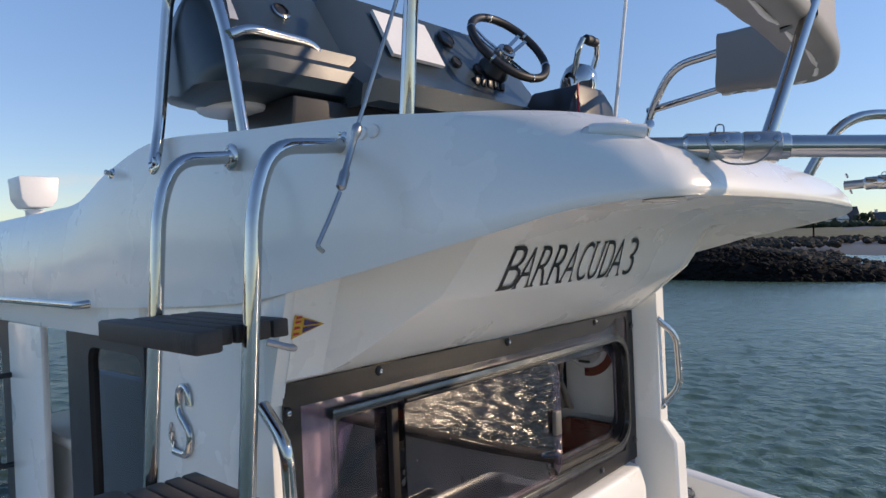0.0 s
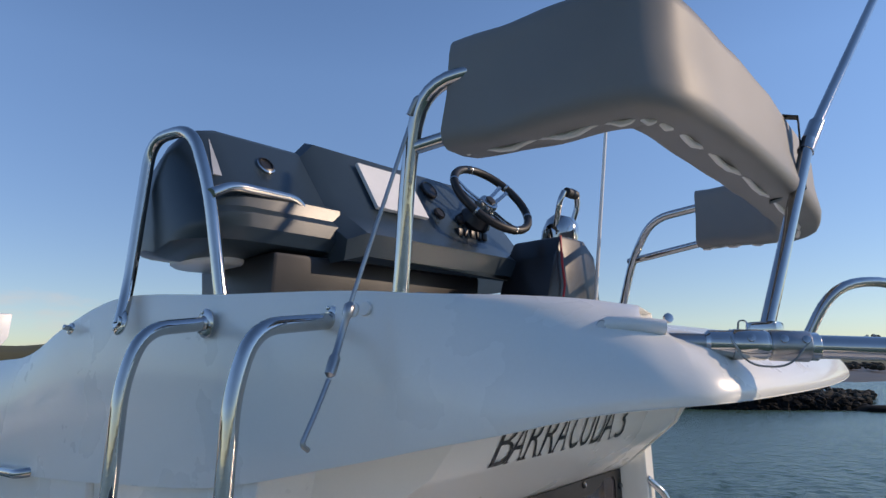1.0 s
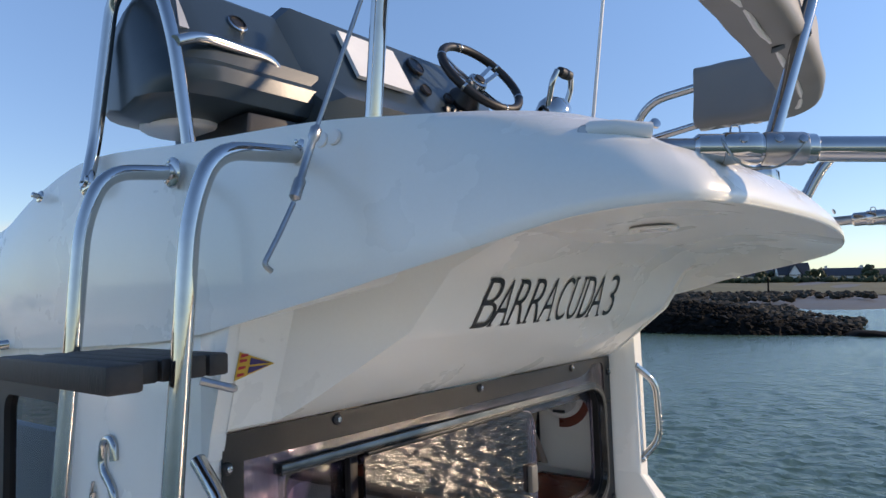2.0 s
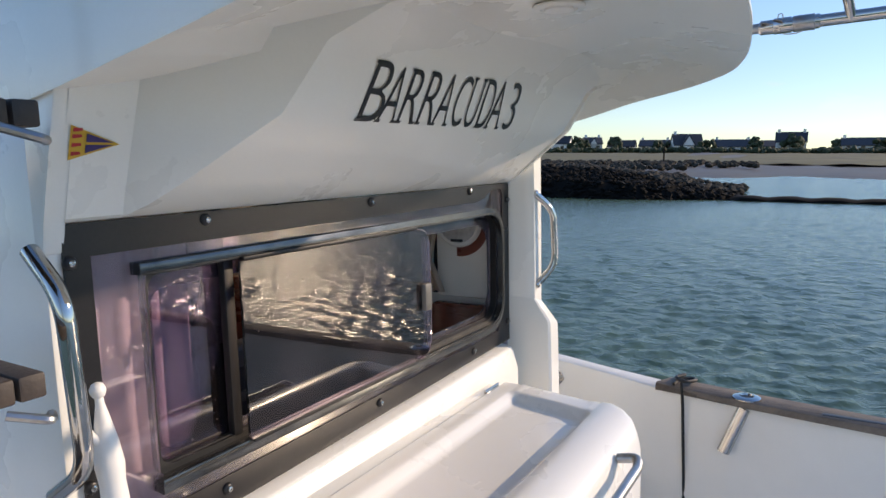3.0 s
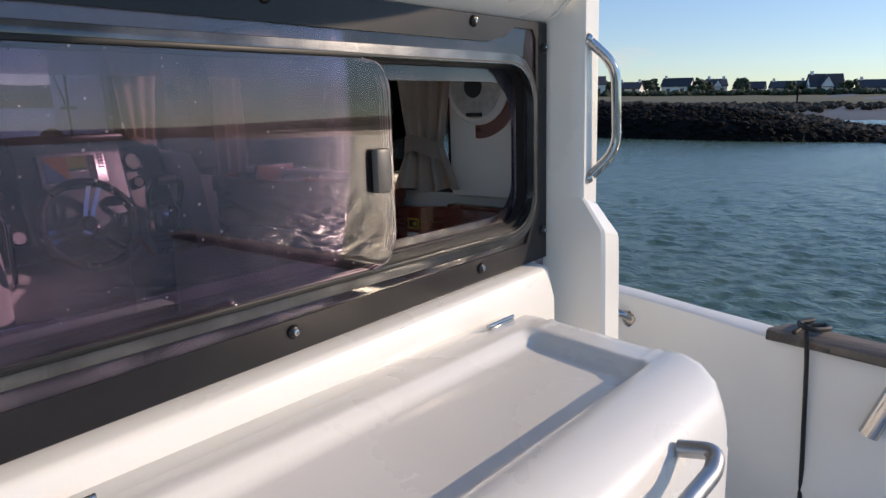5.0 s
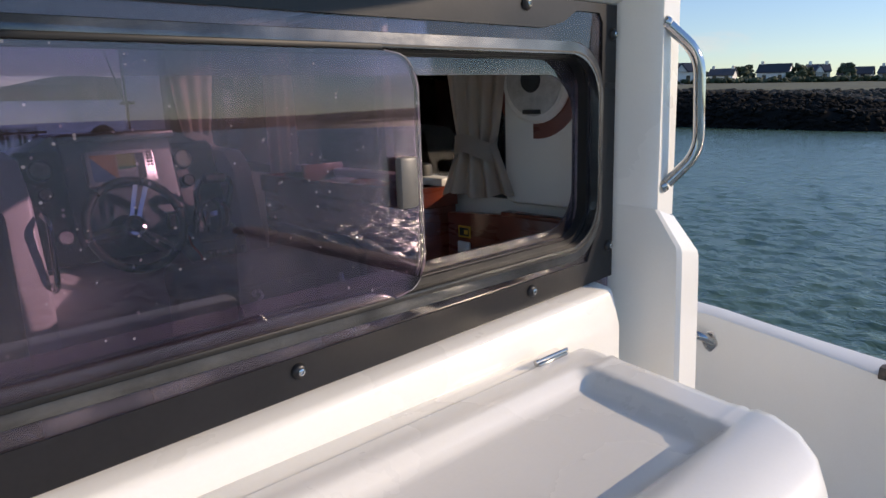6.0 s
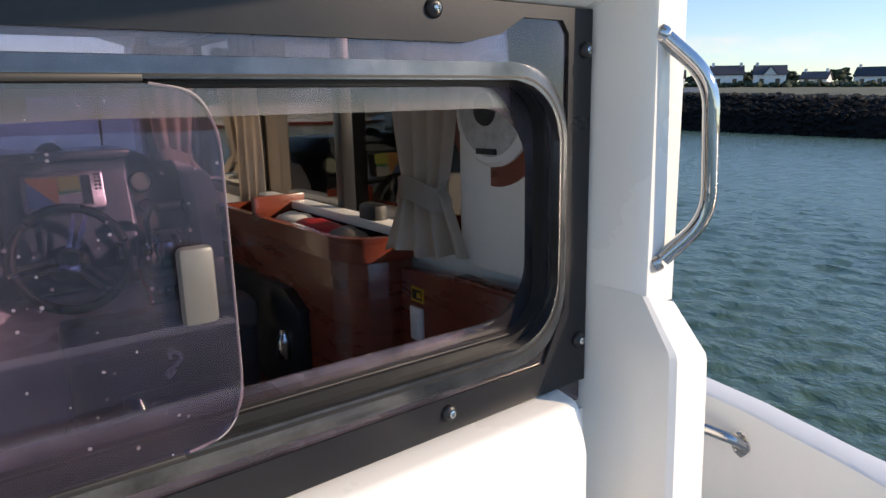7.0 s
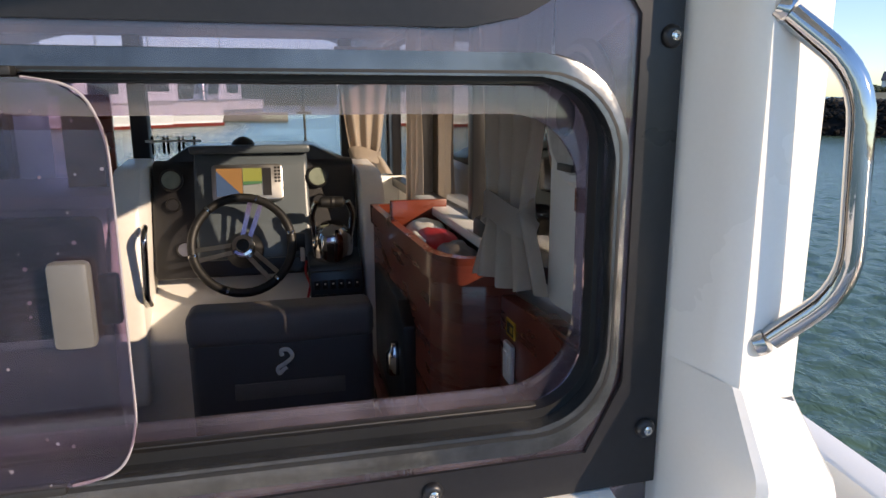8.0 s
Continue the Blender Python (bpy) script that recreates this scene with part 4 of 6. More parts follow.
lad = thing("ladder", (-0.7, -0.1, 0.1), "stainless flybridge ladder with dark teak treads", "ladder")
for y, top, x0 in ((-0.261, 2.129, -0.412), (0.092, 2.146, -0.443)):
    part("stringer", tube([(x0, y, top), (-0.575, y, top - 0.015), (-0.612, y, top - 0.11), (-0.655, y, 1.45), (-0.76, y, 0.1)], 0.0145, 0.10, n=18), STEEL, lad)
    part("flange", flange((x0 - 0.002, y, top), (-1, 0, 0)), STEEL, lad)
    part("foot_plate", disc((-0.76, y, 0.1), (0, 0, 1), 0.03, 0.006), STEEL, lad)


def tread(z, x):
    t = part("tread", box(x - 0.135, x - 0.085, -0.275, 0.106, z - 0.024, z + 0.014, 0.006), DARKTEAK, lad)
    for k in range(4):
        part("slat", box(x - 0.082 + 0.036 * k, x - 0.05 + 0.036 * k, -0.243, 0.074, z - 0.018, z + 0.014, 0.004), DARKTEAK, t)
    part("bracket", tube([(x, -0.262, z - 0.02), (x + 0.04, -0.285, z - 0.035), (x + 0.05, -0.262, z - 0.035)], 0.006, 0.01, n=8), DULL, t)


for z, x in ((1.803, -0.60), (1.475, -0.625), (1.16, -0.675), (0.84, -0.715), (0.5, -0.755)):
    tread(z, x)

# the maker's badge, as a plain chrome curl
badge = thing("badge", (-0.433, 0.40, 1.52), "chrome scroll badge on the white side panel", "badge")
part("curl", tube([(-0.436, 0.445, 1.43), (-0.436, 0.37, 1.43), (-0.436, 0.35, 1.49), (-0.436, 0.42, 1.54), (-0.436, 0.405, 1.60), (-0.436, 0.36, 1.605), (-0.436, 0.355, 1.56)], 0.011, 0.04, n=10), STEEL, badge)
for k in range(3):
    part("rib", tube([(-0.437, 0.46 - 0.008 * k, 1.50 - 0.022 * k), (-0.437, 0.475 - 0.01 * k, 1.46 - 0.015 * k), (-0.437, 0.43 - 0.01 * k, 1.425)], 0.004, 0.02, n=8), STEEL, badge)

low_rail = thing("hand_rail", (-0.448, -0.005, 1.2), "bent stainless hand rail beside the window", "hand rail")
part("bar", tube([(-0.452, -0.002, 1.61), (-0.456, -0.09, 1.545), (-0.446, -0.09, 1.27), (-0.452, -0.002, 1.21)], 0.0145, 0.045, n=18), STEEL, low_rail)
hook = thing("boat_hook", (-0.33, -0.09, 0.1), "white plastic boat hook with ball end leaning beside the window", "boat hook")
HOOK_WAY = Vector((-0.05, 0.03, 1.0)).normalized()
HOOK_TOP = Vector((-0.403, -0.066, 1.375))
part("pole", tube([HOOK_TOP - HOOK_WAY * 1.2, HOOK_TOP - HOOK_WAY * 0.19], 0.0125, n=16), WHITEPL, hook)
part("hook_head", lathe([(0.0125, -0.215), (0.021, -0.21), (0.022, -0.195), (0.020, -0.15), (0.023, -0.12), (0.019, -0.08), (0.012, -0.04), (0.007, -0.015), (0.0065, -0.004)], HOOK_TOP, HOOK_WAY, 20), WHITEPL, hook)
part("ball_end", lathe([(0.004, -0.006), (0.0095, -0.002), (0.0125, 0.006), (0.0125, 0.010), (0.009, 0.018), (0.003, 0.021)], HOOK_TOP, HOOK_WAY, 18), WHITEPL, hook)
part("barb", sweep([HOOK_TOP - HOOK_WAY * 0.075 + Vector((-0.012, 0, 0)), HOOK_TOP - HOOK_WAY * 0.06 + Vector((-0.024, 0, 0)), HOOK_TOP - HOOK_WAY * 0.045 + Vector((-0.03, 0, 0)), HOOK_TOP - HOOK_WAY * 0.02 + Vector((-0.032, 0, 0))], circle(0.007, 10), scales=[1.3, 1.1, 0.9, 0.5]), WHITEPL, hook)

# flybridge rails
hoop = thing("fly_hoop_rail", (-0.4, 0.4, 2.2), "polished stainless hoop rail on the flybridge edge", "rail")
part("hoop", tube([(-0.378, 0.147, 2.205), (-0.392, 0.185, 2.46), (-0.40, 0.25, 2.62), (-0.41, 0.425, 2.63), (-0.445, 0.437, 2.26), (-0.47, 0.42, 2.165)], 0.0145, 0.07, n=18), STEEL, hoop)
part("flange", flange((-0.466, 0.42, 2.168), (-1, 0, 0.2)), STEEL, hoop)
part("grab_bar", tube([(-0.395, 0.172, 2.445), (-0.33, 0.19, 2.48), (-0.12, 0.21, 2.485), (-0.065, 0.23, 2.44)], 0.0125, 0.05), STEEL, hoop)
part("base_plate", disc((-0.378, 0.147, 2.20), (0, 0, 1), 0.026, 0.008), STEEL, hoop)
gate = thing("fly_gate_rail", (-0.34, -0.36, 2.17), "polished stainless rail end carrying the grey cover", "rail")
part("upright", tube([(-0.345, -0.357, 2.16), (-0.35, -0.39, 2.40), (-0.35, -0.43, 2.535), (-0.30, -0.60, 2.545)], 0.0145, 0.07, n=18), STEEL, gate)
part("mid_rail", tube([(-0.35, -0.395, 2.425), (-0.29, -0.60, 2.455)], 0.0125), STEEL, gate)
part("base_plate", box(-0.375, -0.315, -0.43, -0.30, 2.158, 2.166, 0.003), STEEL, gate)
star = thing("fly_side_rail", (1.18, -0.1, 2.15), "polished stainless rail on the far flybridge edge", "rail")
part("upright", tube([(1.2, -0.03, 2.12), (1.19, -0.13, 2.42), (1.18, -0.22, 2.555), (1.165, -0.5, 2.575)], 0.0145, 0.07), STEEL, star)
part("mid_rail", tube([(1.195, -0.11, 2.41), (1.165, -0.5, 2.45)], 0.0125), STEEL, star)
wire = thing("wire_stay", (-0.55, -0.357, 1.94), "slack wire stay with turnbuckle hanging over the coaming", "stay")
part("wire", tube([(-0.352, -0.405, 2.485), (-0.40, -0.38, 2.33), (-0.465, -0.362, 2.15)], 0.0036, 0.1, n=8), DULL, wire)
part("turnbuckle", lathe([(0.004, 0), (0.009, 0.006), (0.009, 0.022), (0.006, 0.027), (0.006, 0.088), (0.009, 0.093), (0.009, 0.12), (0.004, 0.125)], (-0.465, -0.362, 2.15), (-0.36, 0.01, -0.93), 12), DULL, wire)
part("hook", tube([(-0.51, -0.36, 2.03), (-0.538, -0.362, 1.982), (-0.566, -0.365, 1.94), (-0.554, -0.366, 1.931)], 0.004, 0.01, n=8), DULL, wire)
part("shackle", tube([(-0.345, -0.41, 2.47), (-0.335, -0.42, 2.505), (-0.36, -0.425, 2.515), (-0.368, -0.41, 2.48)], 0.005, 0.02, n=8), DULL, wire)
for k, (x, y, z) in enumerate(((-0.417, -0.347, 2.143), (-0.417, -0.318, 2.143))):
    eye_plate = thing("eye_plate", (x, y, z), "small white eye plate screwed to the coaming", "eye plate", "eye plates on the coaming")
    part("plate", disc((x, y, z), (-1, 0, 0.1), 0.013, 0.005), WHITEPL, eye_plate)
stud = thing("stud", (-0.482, 0.752, 2.16), "small steel stud on the coaming", "stud")
part("stud_head", lathe([(0.016, 0), (0.014, 0.004), (0.007, 0.006), (0.007, 0.02), (0.003, 0.022)], (-0.458, 0.718, 2.172), (-1, -0.1, 0.2), 14), STEEL, stud)

# bimini tubes laid aft, with their hinge fittings
def boom(foot, way, length, face, lab):
    """A steel spar on a bolted pad: lug, hinge socket, two collars with pins, spar, pin ring and lanyard."""
    p, d = Vector(foot), Vector(way).normalized()
    out = (Vector(face) - d * d.dot(Vector(face))).normalized()
    up = out.cross(d).normalized()
    up = up if up.z > 0 else -up
    bo = thing("boom", foot, lab, "boom", "booms on the flybridge")
    pad = part("pad", lathe([(0.044, -0.012), (0.044, 0.002), (0.038, 0.007), (0.02, 0.009)], p + Vector(face) * 0.004, face, 24), DULL, bo)
    for k in (-1, 1):
        part("pad_bolt", lathe([(0.007, 0), (0.007, 0.004), (0.004, 0.005)], p + Vector(face) * 0.010 + up * 0.031 * k, face, 10), STEEL, pad)
    part("lug", tube([p, p + d * 0.06], 0.013, n=14), DULL, bo)
    part("hinge_jaw", extrude([(-0.004, -0.018), (0.07, -0.018), (0.075, 0.0), (0.055, 0.026), (0.03, 0.022)], "y", -0.009, 0.009, 0.002), STEEL, bo)
    jaw = bo.children[-1]
    turn = Matrix((( d.x, out.x, up.x, p.x), (d.y, out.y, up.y, p.y), (d.z, out.z, up.z, p.z), (0, 0, 0, 1)))
    jaw.data.transform(turn)
    part("socket", lathe([(0.014, 0.05), (0.0185, 0.055), (0.0185, 0.19), (0.017, 0.192)], p, d, 18), STEEL, bo)
    part("collar", lathe([(0.0195, 0.085), (0.0205, 0.087), (0.0205, 0.125), (0.0195, 0.127)], p, d, 18), STEEL, bo)
    part("collar", lathe([(0.0195, 0.131), (0.0205, 0.133), (0.0205, 0.178), (0.0195, 0.180)], p, d, 18), DULL, bo)
    part("spar", tube([p + d * 0.17, p + d * length], 0.0155, n=18), STEEL, bo)
    for k in (0.105, 0.145, 0.172):
        part("pin", lathe([(0.0055, 0), (0.0055, 0.003), (0.002, 0.004)], p + d * k + out * 0.0195, out, 10), STEEL, bo)
    part("pin_ring", tube([p + d * 0.095 + up * 0.02, p + d * 0.098 + up * 0.036, p + d * 0.108 + up * 0.036, p + d * 0.108 + up * 0.02], 0.0013, 0.006, n=6), STEEL, bo)
    part("lanyard", tube([p + d * 0.085 + up * 0.021, p + d * 0.078 + out * 0.022, p + d * 0.10 - up * 0.034 + out * 0.008, p + d * 0.15 - up * 0.034 + out * 0.008, p + d * 0.178 + out * 0.022], 0.0014, 0.02, n=6), DULL, bo)
    return bo


boom((-0.296, -0.804, 2.067), (0.5, -0.866, -0.07), 1.6, (-0.55, -0.75, 0.35), "long stainless boom hinged on the coaming")
boom((1.02, -0.79, 2.06), (0.0, -1.0, 0.02), 1.5, (0.35, -0.85, 0.35), "stainless boom hinged on the far coaming corner")
stay = thing("bent_stay", (0.95, -0.9, 2.1), "bent stainless stay joining deck and boom", "stay")
part("arch", tube([(0.62, -0.78, 2.10), (0.66, -0.86, 2.26), (0.82, -0.98, 2.27), (0.98, -1.04, 2.16), (1.02, -1.05, 2.11)], 0.0125, 0.12), STEEL, stay)
mast = thing("bimini_pole", (0.28, -0.8, 2.09), "raked stainless pole strapped to the grey cover", "pole")
part("pole", tube([(0.235, -0.80, 2.085), (0.445, -0.885, 2.52)], 0.0145), STEEL, mast)
part("upper_pole", tube([(0.44, -0.883, 2.51), (1.2, -1.07, 3.28)], 0.012), STEEL, mast)
part("sleeve", tube([(0.430, -0.878, 2.488), (0.495, -0.897, 2.567)], 0.0175), STEEL, mast)
part("deck_hinge", box(0.205, 0.265, -0.83, -0.77, 2.075, 2.11, 0.008), STEEL, mast)
stay.location.z -= 0.05
fair = thing("fairlead", (-0.34, -0.70, 2.10), "white plastic fairlead on the coaming", "fairlead")
part("fairlead_body", sweep([(-0.372, -0.675, 2.098), (-0.378, -0.69, 2.102), (-0.37, -0.72, 2.10), (-0.345, -0.755, 2.094)], circle(0.011, 10)), WHITEPL, fair)
part("stud_head", disc((-0.383, -0.683, 2.10), (-1, -0.3, 0.1), 0.008, 0.006), DULL, fair)
fair.location += Vector((0.036, -0.055, -0.008))


# grey cover round the flybridge backrest
def cover():
    bm = bmesh.new()
    path = smooth_path([(-0.288, -0.475, 2.512, 1.0), (-0.29, -0.62, 2.50, 1.0), (-0.288, -0.75, 2.497, 1.0), (-0.262, -0.795, 2.497, 1.0), (-0.21, -0.808, 2.495, 1.0), (-0.06, -0.81, 2.492, 1.0), (0.2, -0.81, 2.488, 1.0), (0.5, -0.80, 2.485, 1.0), (0.8, -0.775, 2.485, 1.0), (1.0, -0.72, 2.49, 1.0), (1.10, -0.62, 2.50, 1.0), (1.135, -0.52, 2.51, 1.0), (1.14, -0.41, 2.515, 1.0)], 6)
    sec = []
    for a in range(20):
        t = 2 * math.pi * a / 20
        c, s = math.cos(t), math.sin(t)
        sec.append((0.062 * math.copysign(abs(c) ** 0.32, c) * (1.0 if s < 0 else 0.8), 0.10 * math.copysign(abs(s) ** 0.32, s)))
    pts = [Vector(p[:3]) for p in path]
    sweep(pts, sec, bm)
    for v in bm.verts:
        n = noise.noise(v.co * 6.0)
        v.co += Vector((n * 0.006, noise.noise(v.co * 5 + Vector((9, 2, 1))) * 0.006, noise.noise(v.co * 11) * 0.006))
    return bm, pts


cbm, cpath = cover()
cov = thing("backrest_cover", (0.4, -0.9, 2.4), "grey vinyl cover round the flybridge backrest", "cover")
part("cover_body", cbm, COVER, cov, smooth=60)
hem = []
for k, p in enumerate(cpath):
    hem.append(p + Vector((0, 0, -0.098 + 0.006 * math.sin(k * 1.3))))
part("hem", tube(hem, 0.006, 0.002, n=8), WELT, cov, "pale wavy hem cord")
part("strap", sweep([(0.40, -0.80, 2.382), (0.42, -0.868, 2.40), (0.43, -0.872, 2.57), (0.41, -0.80, 2.589)], [(-0.015, -0.002), (0.015, -0.002), (0.015, 0.002), (-0.015, 0.002)]), BLACK, cov, "dark webbing strap")

# flybridge console, seen from below and astern
con = thing("fly_console", (0.3, 0.35, 2.06), "slate grey moulded flybridge helm console", "console")


def rounded_pod():
    rows = []
    for x, k in ((-0.405, 0.35), (-0.395, 0.62), (-0.37, 0.82), (-0.335, 0.94), (-0.28, 1.0), (-0.10, 1.0), (0.02, 1.0)):
        pts = [(0.20, 2.355), (0.175, 2.385), (0.175, 2.42), (0.20, 2.44), (0.205, 2.475), (0.235, 2.49), (0.335, 2.655), (0.36, 2.672), (0.42, 2.66), (0.58, 2.56), (0.62, 2.44), (0.56, 2.345), (0.40, 2.32)]
        rows.append([(x, 0.40 + (y - 0.40) * k, 2.36 + (z - 2.36) * (0.25 + 0.75 * k)) for y, z in pts])
    bm = loft([r + [r[0]] for r in rows])
    bmesh.ops.remove_doubles(bm, verts=bm.verts, dist=0.0001)
    bmesh.ops.holes_fill(bm, edges=[e for e in bm.edges if e.is_boundary], sides=0)
    return bm


pod = part("locker_pod", rounded_pod(), CONSOLE, con, smooth=35)
bm = bmesh.new()
f = [bm.verts.new(p) for p in ((-0.335, 0.262, 2.522), (-0.04, 0.262, 2.522), (-0.04, 0.330, 2.636), (-0.31, 0.330, 2.636))]
bm.faces.new(f)
part("pale_panel", thicken(bm, 0.004), SATIN, pod, "brushed pale switch panel")
part("socket", lathe([(0.026, 0), (0.026, 0.006), (0.02, 0.009), (0.0185, 0.004), (0.002, 0.004)], (-0.165, 0.292, 2.585), (0, -0.85, 0.5), 20), BLACK, pod)
part("socket_ring", lathe([(0.0275, 0), (0.0275, 0.005), (0.024, 0.007), (0.024, 0.0)], (-0.165, 0.291, 2.584), (0, -0.85, 0.5), 20), STEEL, pod)
part("cup_ring", lathe([(0.10, 0), (0.10, 0.012), (0.09, 0.018), (0.075, 0.018)], (-0.24, 0.42, 2.335), (0, 0, -1), 28), WHITEPL, con, "pale round fitting under the console")
hoodpts = [(0.12, 2.34), (0.105, 2.40), (0.20, 2.47), (0.33, 2.70), (0.37, 2.715), (0.47, 2.64), (0.56, 2.45), (0.50, 2.33)]


def hood():
    rows = []
    for x, s, lift in ((-0.02, 0.9, -0.02), (0.03, 1.0, 0.0), (0.30, 1.0, 0.0), (0.70, 1.0, 0.0), (0.92, 0.92, -0.02), (0.96, 0.8, -0.03)):
        rows.append([(x, 0.36 + (y - 0.36) * s, 2.40 + (z - 2.40) * s + lift) for y, z in hoodpts])
    return loft([r + [r[0]] for r in rows])


def capped(bm):
    bmesh.ops.holes_fill(bm, edges=[e for e in bm.edges if e.is_boundary], sides=0)
    return bm


part("helm_hood", capped(hood()), CONSOLE, con, smooth=30)
part("pedestal", extrude([(0.24, 2.06), (0.52, 2.06), (0.54, 2.34), (0.20, 2.34)], "x", -0.20, 0.66, 0.012), BLACK, con, "black console pedestal")


def on_dash(x, v, lift=0.004):
    """A place on the sloping flybridge dash; v runs up it from 0 to 1."""
    y, z = 0.20 + 0.13 * v, 2.47 + 0.23 * v
    return Vector((x, y - 0.87 * lift, z + 0.49 * lift))


DASH = Vector((0, -0.87, 0.49))
bm = bmesh.new()
bm.faces.new([bm.verts.new(on_dash(x, v, 0.018)) for x, v in ((0.17, 0.15), (0.40, 0.15), (0.40, 0.82), (0.17, 0.82))])
part("instrument_cover", thicken(bm, 0.012), WHITEPL, con, "white plastic instrument cover")
for x, v, r in ((0.50, 0.72, 0.036), (0.49, 0.32, 0.022), (0.60, 0.30, 0.02), (0.80, 0.70, 0.03)):
    g = part("gauge", lathe([(r, 0), (r, 0.008), (r * 0.9, 0.012), (r * 0.82, 0.009), (0.001, 0.009)], on_dash(x, v), DASH, 20), BLACK, con)
for k in range(5):
    p = on_dash(0.56 + 0.035 * k, 0.08, 0.0)
    part("switch", box(p.x - 0.012, p.x + 0.012, p.y - 0.012, p.y + 0.012, p.z - 0.014, p.z + 0.014, 0.003), BLACK, con)


def steering_wheel(root, centre, axis, r, tube_r, spokes=3, turn=0.0):
    a = Vector(axis).normalized()
    s = Vector((1, 0, 0)) - a * a.x
    s.normalize()
    u = a.cross(s)
    c = Vector(centre)
    ringpts = [c + (s * math.cos(2 * math.pi * k / 40) + u * math.sin(2 * math.pi * k / 40)) * r for k in range(40)]
    rim = part("rim", sweep(ringpts, circle(tube_r, 12), closed=True, up=a), RUBBER, root, "black padded rim")
    for k in range(6):
        t = 2 * math.pi * k / 6 + turn
        p = c + (s * math.cos(t) + u * math.sin(t)) * r
        d = (-s * math.sin(t) + u * math.cos(t))
        part("rim_band", lathe([(tube_r * 1.06, -0.004), (tube_r * 1.08, 0.0), (tube_r * 1.06, 0.004)], p, d, 12), STEEL, rim)
    for k in range(spokes):
        t = 2 * math.pi * k / spokes + turn
        d = s * math.cos(t) + u * math.sin(t)
        e = d.cross(a)
        for off in (-0.011, 0.011):
            p0, p1 = c - a * 0.03 + d * 0.028 + e * off, c + d * (r - tube_r * 0.7) + e * off * 1.5
            part("spoke", sweep([p0, (p0 + p1) / 2 - a * 0.004, p1], [(-0.007, -0.002), (0.007, -0.002), (0.007, 0.002), (-0.007, 0.002)], up=a), STEEL, root)
    hub = part("hub", lathe([(0.034, -0.045), (0.036, -0.02), (0.033, -0.012), (0.024, -0.010), (0.023, -0.006), (0.001, -0.004)], c, a, 24), STEEL, root, "polished hub")
    part("hub_cap", lathe([(0.021, -0.0085), (0.018, -0.002), (0.001, 0.0)], c, a, 20), RUBBER, hub)
    part("column", lathe([(0.03, -0.16), (0.055, -0.12), (0.06, -0.10), (0.035, -0.05)], c, a, 20), BLACK, root)


fw = thing("fly_steering_wheel", (0.67, 0.15, 2.61), "black three-spoke flybridge steering wheel with chrome hub", "steering wheel")
steering_wheel(fw, (0.672, 0.145, 2.612), (-0.12, -0.80, 0.58), 0.155, 0.0145, turn=0.5)


def throttle(root, at, k=1.0):
    x, y, z = at
    base = part("housing", lathe([(0.062 * k, -0.05 * k), (0.064 * k, 0.0), (0.055 * k, 0.04 * k), (0.035 * k, 0.062 * k), (0.004, 0.066 * k)], at, (0, -0.3, 1), 22), STEEL, root, "chromed throttle housing")
    for s in (-1, 1):
        part("lever", tube([(x + s * 0.05 * k, y - 0.01, z + 0.01), (x + s * 0.062 * k, y - 0.04 * k, z + 0.10 * k), (x + s * 0.045 * k, y - 0.05 * k, z + 0.135 * k)], 0.010 * k, 0.03), STEEL, root)
        part("lever_knob", lathe([(0.004, -0.045 * k), (0.016 * k, -0.038 * k), (0.018 * k, 0.0), (0.014 * k, 0.008), (0.002, 0.010)], (x + s * 0.006, y - 0.052 * k, z + 0.135 * k), (s, 0, 0), 14), RUBBER, root)
        part("side_boss", disc((x + s * 0.045 * k, y, z + 0.005), (s, 0, 0), 0.028 * k, 0.016 * k), STEEL, root)
    return base


ft = thing("fly_throttle", (0.95, 0.03, 2.2), "twin chrome throttle on a black pedestal", "throttle")
part("pedestal", extrude([(0.62, 2.06), (1.10, 2.06), (1.06, 2.42), (0.98, 2.475), (0.82, 2.475), (0.76, 2.40)], "y", -0.04, 0.16, 0.012), BLACK, ft)
throttle(ft, (0.935, 0.03, 2.505), 1.05)
part("red_lanyard", tube([(0.80, -0.045, 2.47), (0.79, -0.05, 2.38), (0.80, -0.05, 2.30), (0.785, -0.05, 2.26)], 0.004, 0.01, n=6), REDP, ft)
ant = thing("antenna", (1.0, 0.05, 2.1), "thin white whip antenna", "antenna")
part("whip", lathe([(0.008, 0), (0.0065, 0.3), (0.005, 1.4)], (1.0, -0.03, 2.06), (0.01, -0.14, 1), 10), WHITEPL, ant)
vent = thing("roof_vent", (-0.17, 3.0, 2.05), "white square-headed vent on the cabin roof", "vent")
part("stem", lathe([(0.05, 0), (0.042, 0.02), (0.042, 0.14), (0.05, 0.15)], (-0.17, 3.0, 2.04), (0, 0, 1), 16), WHITEPL, vent)
part("head", extrude([(-0.265, 2.36), (-0.255, 2.245), (-0.225, 2.20), (-0.115, 2.20), (-0.085, 2.245), (-0.075, 2.36)], "y", 2.9, 3.1, 0.01), WHITEPL, vent)

vent.location += Vector((0.09, -0.28, 0.01))

